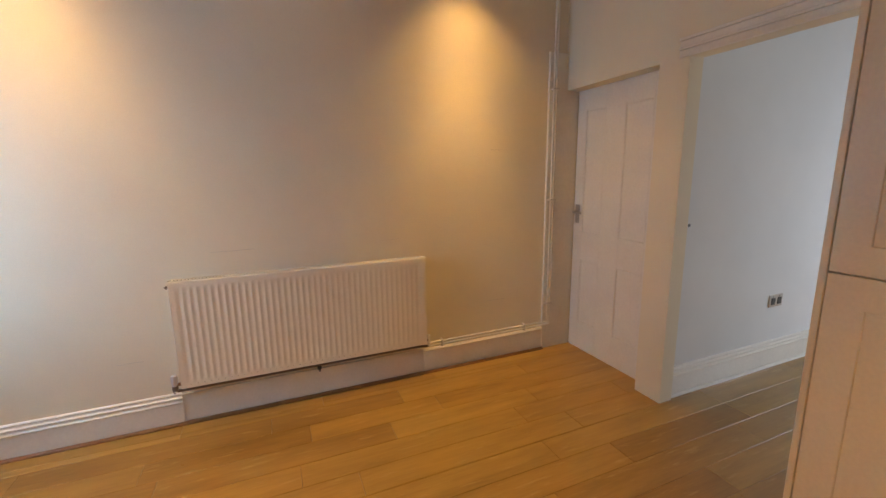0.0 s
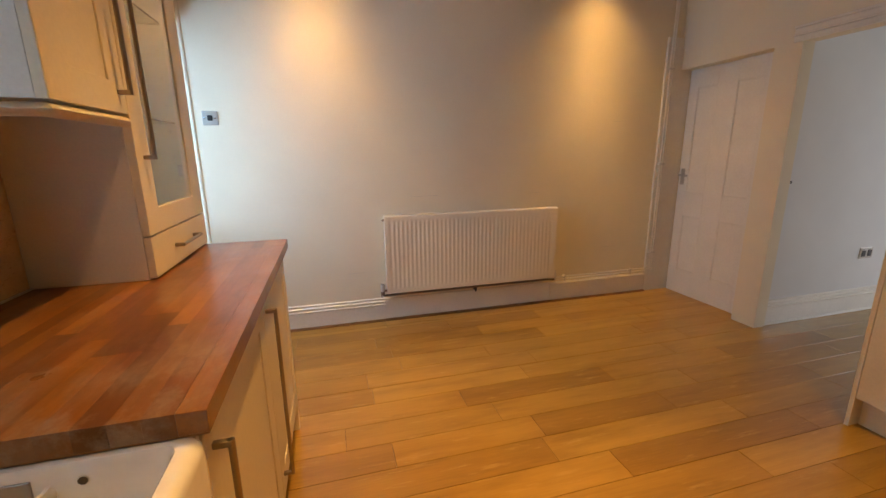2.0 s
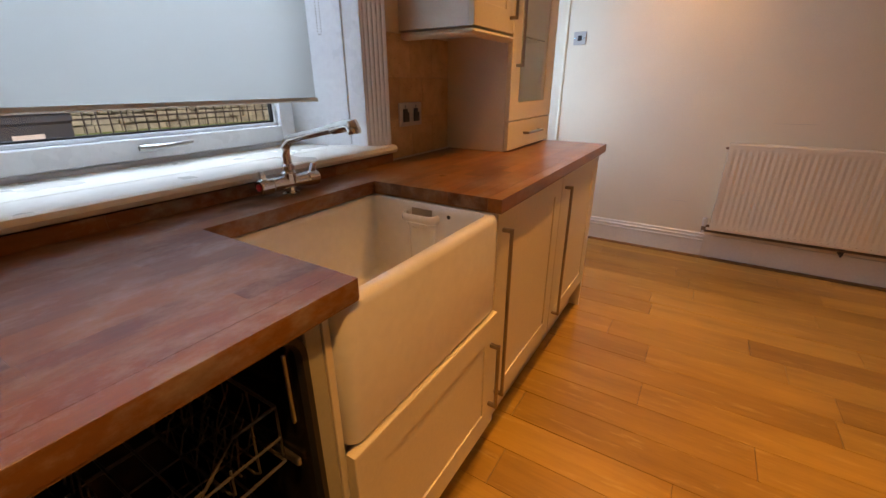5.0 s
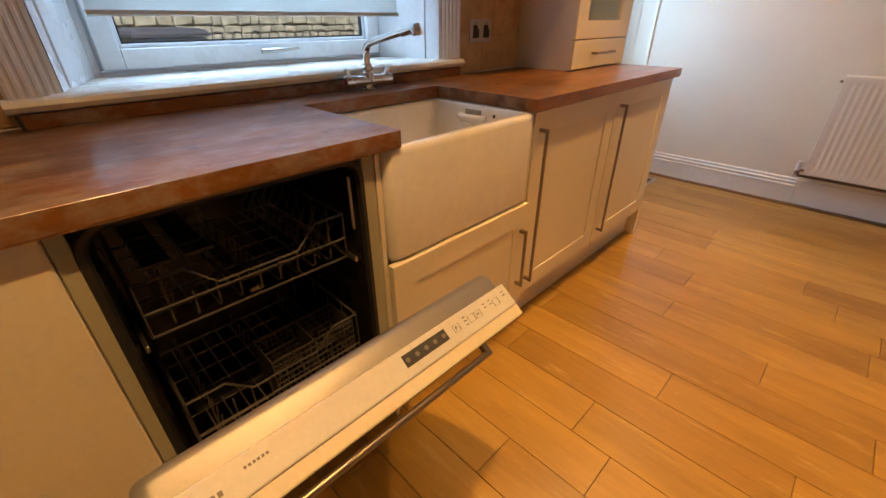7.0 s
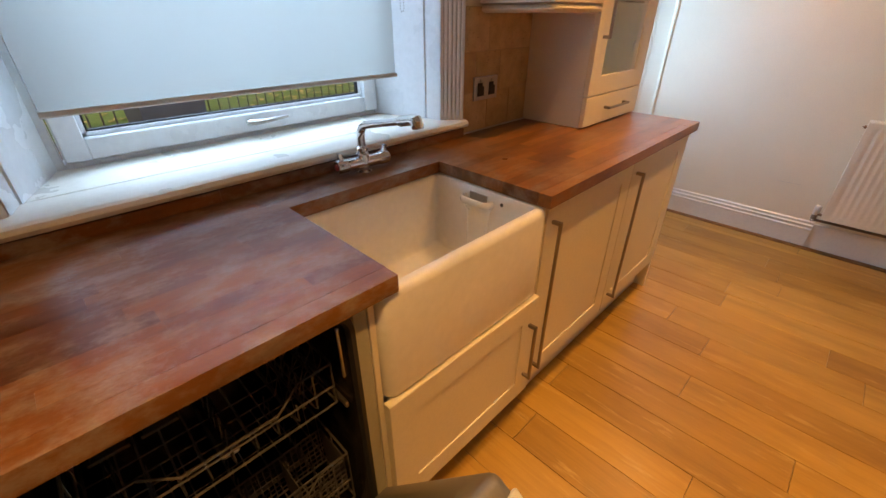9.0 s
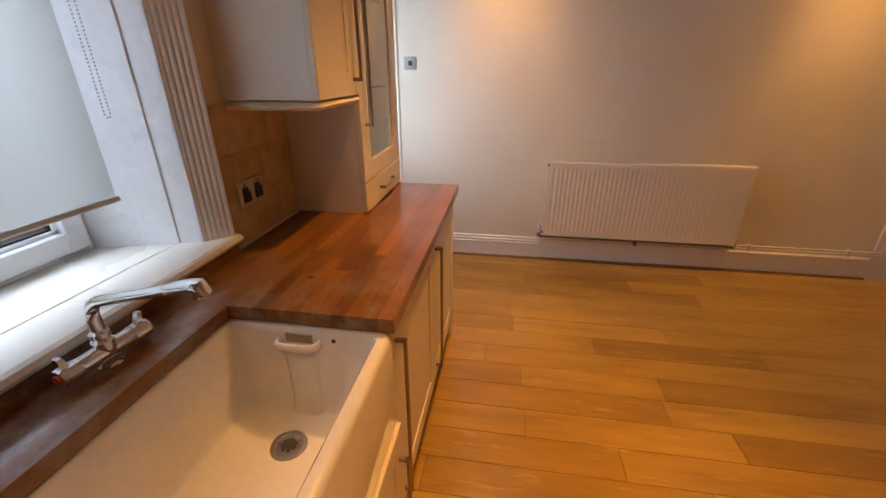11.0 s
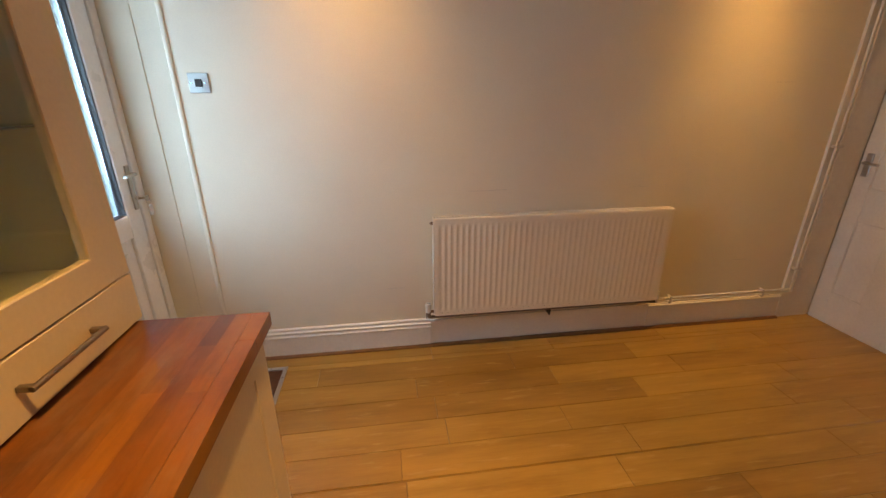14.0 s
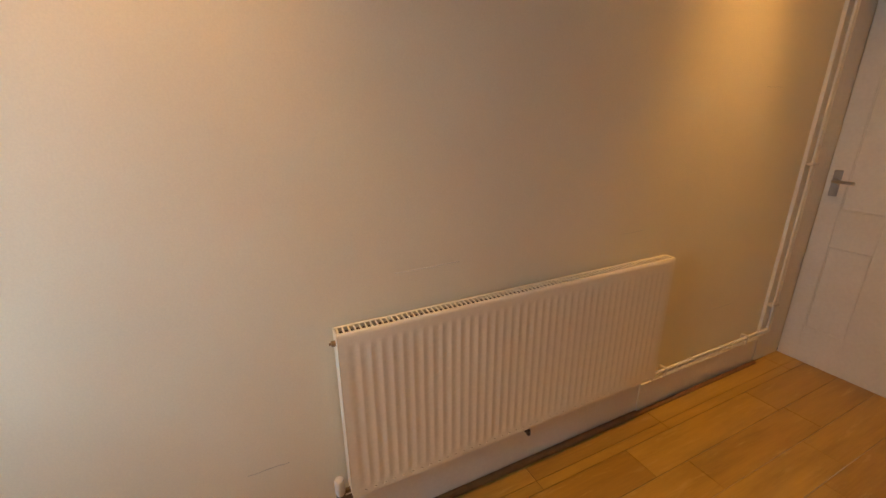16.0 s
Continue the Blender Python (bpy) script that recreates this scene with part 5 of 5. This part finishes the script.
def wheelie_bin(at, turn):
    b_ = thing("wheelie_bin", (0, 0, 0), "dark slate wheelie bin with a closed lid standing on the drive", "bin")
    body = loft([[(x * sx_, y * sy_, zz) for x, y in ((0.24, -0.27), (0.24, 0.27), (-0.24, 0.27), (-0.24, -0.27))] for zz, sx_, sy_ in ((0.04, 0.80, 0.82), (0.10, 0.84, 0.85), (0.86, 1.0, 1.0), (0.88, 1.06, 1.04), (0.93, 1.06, 1.04))])
    part("body", body, M_BIN, b_)
    lid = loft([[(x * s_, y * s_, zz) for x, y in ((0.27, -0.30), (0.27, 0.30), (-0.27, 0.30), (-0.27, -0.30))] for zz, s_ in ((0.935, 1.0), (0.96, 1.01), (0.985, 0.95), (1.00, 0.80))])
    part("lid", lid, M_BIN, b_)
    part("lid_handle", tube([(-0.28, -0.2, 0.97), (-0.31, -0.2, 0.98), (-0.31, 0.2, 0.98), (-0.28, 0.2, 0.97)], 0.013, 8), M_BIN, b_, smooth=True)
    for sgn in (-1, 1):
        part("wheel", lathe([(0.0, -0.02), (0.09, -0.02), (0.10, -0.01), (0.10, 0.01), (0.09, 0.02), (0.0, 0.02)], (-0.20, sgn * 0.27, 0.10), (0, 1, 0), 18), M_RUBBER, b_)
    part("emblem", box(0.2435, 0.2450, -0.09, 0.09, 0.73, 0.80), M_WHITEPL, b_, "pale printed emblem")
    b_.location = at
    b_.rotation_euler = (0, 0, radians(turn))
    return b_


wheelie_bin((-5.25, 0.33, GZ), 6)
wheelie_bin((-6.05, 0.42, GZ + 0.0), -8)

lf = bmesh.new()
for k in range(1500):
    x, y = -rs.uniform(4.2, 9.0), rs.uniform(-3, 6)
    zz = GZ + max(0, (-6.9 - x)) * 0.175 + 0.012
    a, s_ = rs.uniform(0, 6.28), rs.uniform(0.03, 0.06)
    q = [(x + s_ * math.cos(a + j * 1.257) * (1 if j % 2 else 0.7), y + s_ * math.sin(a + j * 1.257) * (1 if j % 2 else 0.7), zz + rs.uniform(0, 0.015)) for j in range(5)]
    vs = [lf.verts.new(p) for p in q]
    lf.faces.new(vs)
part("fallen_leaves", lf, M_LEAF, None, "scattered yellow-brown fallen leaves", kind="stuff")

screen = thing("timber_screen", (-3.7, 4.0, GZ), "pale weatherboard screen standing outside the glazed door", "fence")
for k in range(11):
    z = GZ + 0.02 + k * 0.21
    part("board", prism([(-3.70, z), (-3.655, z), (-3.672, z + 0.205), (-3.70, z + 0.205)], "y", 2.6, 7.5), M_BOARD, screen)

# ---- wall tiles ----
grout = structure("tile_bed", boxes([(W, W + 0.0102, 0.677, 1.112, 0.921, 1.378), (W, W + 0.0102, S, -0.780, 0.921, 1.378)]), M_GROUT, "pale grout bed behind the tiles")
tile_mesh = []
rt = random.Random(3)
for v in range(4):
    tb = box(0.0, 0.0, 0, 0, 0, 0)
    tb.free()
    tb = box(0.0, 0.0085, 0.0006, 0.0994, 0.0006, 0.0994, 0.0018)
    for vert in tb.verts:
        vert.co.y += rt.uniform(-0.0009, 0.0009)
        vert.co.z += rt.uniform(-0.0009, 0.0009)
    me = bpy.data.meshes.new("tile")
    tb.to_mesh(me)
    tb.free()
    me.materials.append(M_TILE)
    tile_mesh.append(me)


def lay_tile(y0, y1, z0, z1, parent):
    t = new("tile", rt.choice(tile_mesh))
    t.parent = parent
    t.location = (W + 0.003 + rt.uniform(0, 0.0012), y0, z0)
    t.scale = (1, (y1 - y0) / 0.1, (z1 - z0) / 0.1)


for lo, hi in ((0.677, 1.112), (S, -0.772)):
    z = 0.926
    row = 0
    while z < 1.37:
        z1 = min(z + 0.151, 1.378)
        y = lo if row % 2 == 0 else lo - 0.075
        while y < hi - 0.005:
            a, b_ = max(y, lo), min(y + 0.151, hi)
            if b_ - a > 0.01:
                lay_tile(a, b_, z, z1, grout)
            y += 0.151
        z = z1
        row += 1

# ---- worktop of edge-glued staves ----
wt_ob = thing("worktop", (-1.7, -0.2, 0.88), "reddish hardwood block worktop with grey water stains", "worktop")
bed = boxes([(W + 0.002, -1.826, -2.09, 1.640, 0.8805, 0.884), (-1.826, -1.386, -2.09, -0.178, 0.8805, 0.884), (-1.826, -1.386, 0.366, 1.640, 0.8805, 0.884)])
part("underside", bed, M_BEAD, wt_ob)
rw = random.Random(21)
edges = [W + 0.001, -1.969, -1.927, -1.877, -1.825, -1.792, -1.758, -1.717, -1.675, -1.634, -1.592, -1.551, -1.509, -1.468, -1.426, -1.385]
for x0, x1 in zip(edges, edges[1:]):
    spans = [(-2.09, 1.641)] if x1 <= -1.82 else [(-2.09, -0.177), (0.365, 1.641)]
    for a, b_ in spans:
        y = a
        while y < b_ - 0.001:
            L = rw.uniform(0.18, 0.52) if x1 < -1.39 else rw.uniform(0.9, 1.5)
            y1 = b_ if b_ - (y + L) < 0.10 else y + L
            part("stave", box(x0 + 0.0001, x1 - 0.0001, y + 0.0001, y1 - 0.0001, 0.884, 0.920, 0.0007 if x1 > -1.39 else 0.0), M_STAVE, wt_ob)
            y = y1
up = thing("worktop_upstand", (-1.985, -0.05, 0.92), "reddish hardwood upstand under the window board", "upstand")
y = -0.765
while y < 0.66:
    y1 = min(0.664, y + rw.uniform(0.3, 0.5))
    if 0.664 - y1 < 0.1:
        y1 = 0.664
    part("stave", box(W + 0.001, -1.984, y + 0.0002, y1 - 0.0002, 0.9205, 0.954, 0.0006), M_STAVE, up)
    y = y1 if y1 < 0.66 else 1
sl = bmesh.new()
tube([(W + 0.014, 0.680, 0.9225), (W + 0.014, 1.112, 0.9225)], 0.0035, 6, sl)
tube([(W + 0.014, -2.09, 0.9225), (W + 0.014, -0.772, 0.9225)], 0.0035, 6, sl)
structure("sealant", sl, M_WHITEPL, "white sealant line along the tiles")

# ---- floor planks ----
floor = tagged(new("floor"), "golden oak plank floor laid lengthwise across the kitchen", kind="structure")
PW, Y0 = 0.158, 0.908
KNOWN = {0: (-0.987, -0.087), 1: (-0.33,), 2: (-1.0, -0.303), 6: (-1.057,), 7: (-0.838, -0.257), 8: (0.23,), 9: (-0.955, -0.187), 3: (-0.45,), 4: (-0.58,), 5: (-1.04,), -1: (-0.6,), -2: (-0.296,), -3: (-0.835,), -4: (-0.45,), -5: (-0.977,), -6: (-0.849,), -7: (-1.1,), -8: (-0.7,), -9: (-1.354,)}
rp = random.Random(8)
plank_cache = {}


def lay_plank(x0, x1, y0, y1):
    key = (round(x1 - x0, 3), round(y1 - y0, 3))
    if key not in plank_cache:
        pb_ = box(0, x1 - x0 - 0.0014, 0, y1 - y0 - 0.0014, -0.015, 0, 0.0013)
        me = bpy.data.meshes.new("plank")
        pb_.to_mesh(me)
        pb_.free()
        me.materials.append(M_FLOOR)
        plank_cache[key] = me
    p = new("plank", plank_cache[key])
    p.parent = floor
    p.location = (x0, y0, rp.uniform(-0.0003, 0))


for k in range(-20, 13):
    y0, y1 = max(Y0 + k * PW, S), min(Y0 + (k + 1) * PW, N)
    if y1 - y0 < 0.01:
        continue
    joints = set(KNOWN.get(k, (rp.uniform(-1.4, -0.3),)))
    first = min(joints)
    x = first
    while x > WOUT:
        x -= rp.choice((0.9, 0.75, 1.1))
        joints.add(x)
    x = max(joints)
    while x < 5.0:
        x += rp.choice((0.9, 1.2, 0.75, 1.05))
        joints.add(x)
    js = sorted(j for j in joints if WOUT + 0.17 < j < 4.95)
    start = WOUT + 0.17
    cuts = [start] + js + [5.0]
    for a, b_ in zip(cuts, cuts[1:]):
        if b_ - a < 0.02:
            continue
        segs = [(a, b_, y0, y1)]
        if y1 > MY0 and y0 < MY1:
            segs = []
            if y0 < MY0 - 0.001:
                segs.append((a, b_, y0, MY0))
            if y1 > MY1 + 0.001:
                segs.append((a, b_, MY1, y1))
            ya, yb_ = max(y0, MY0), min(y1, MY1)
            if a < MX0:
                segs.append((a, min(b_, MX0), ya, yb_))
            if b_ > MX1:
                segs.append((max(a, MX1), b_, ya, yb_))
        for s_ in segs:
            if s_[1] - s_[0] > 0.01 and s_[3] - s_[2] > 0.004:
                lay_plank(*s_)
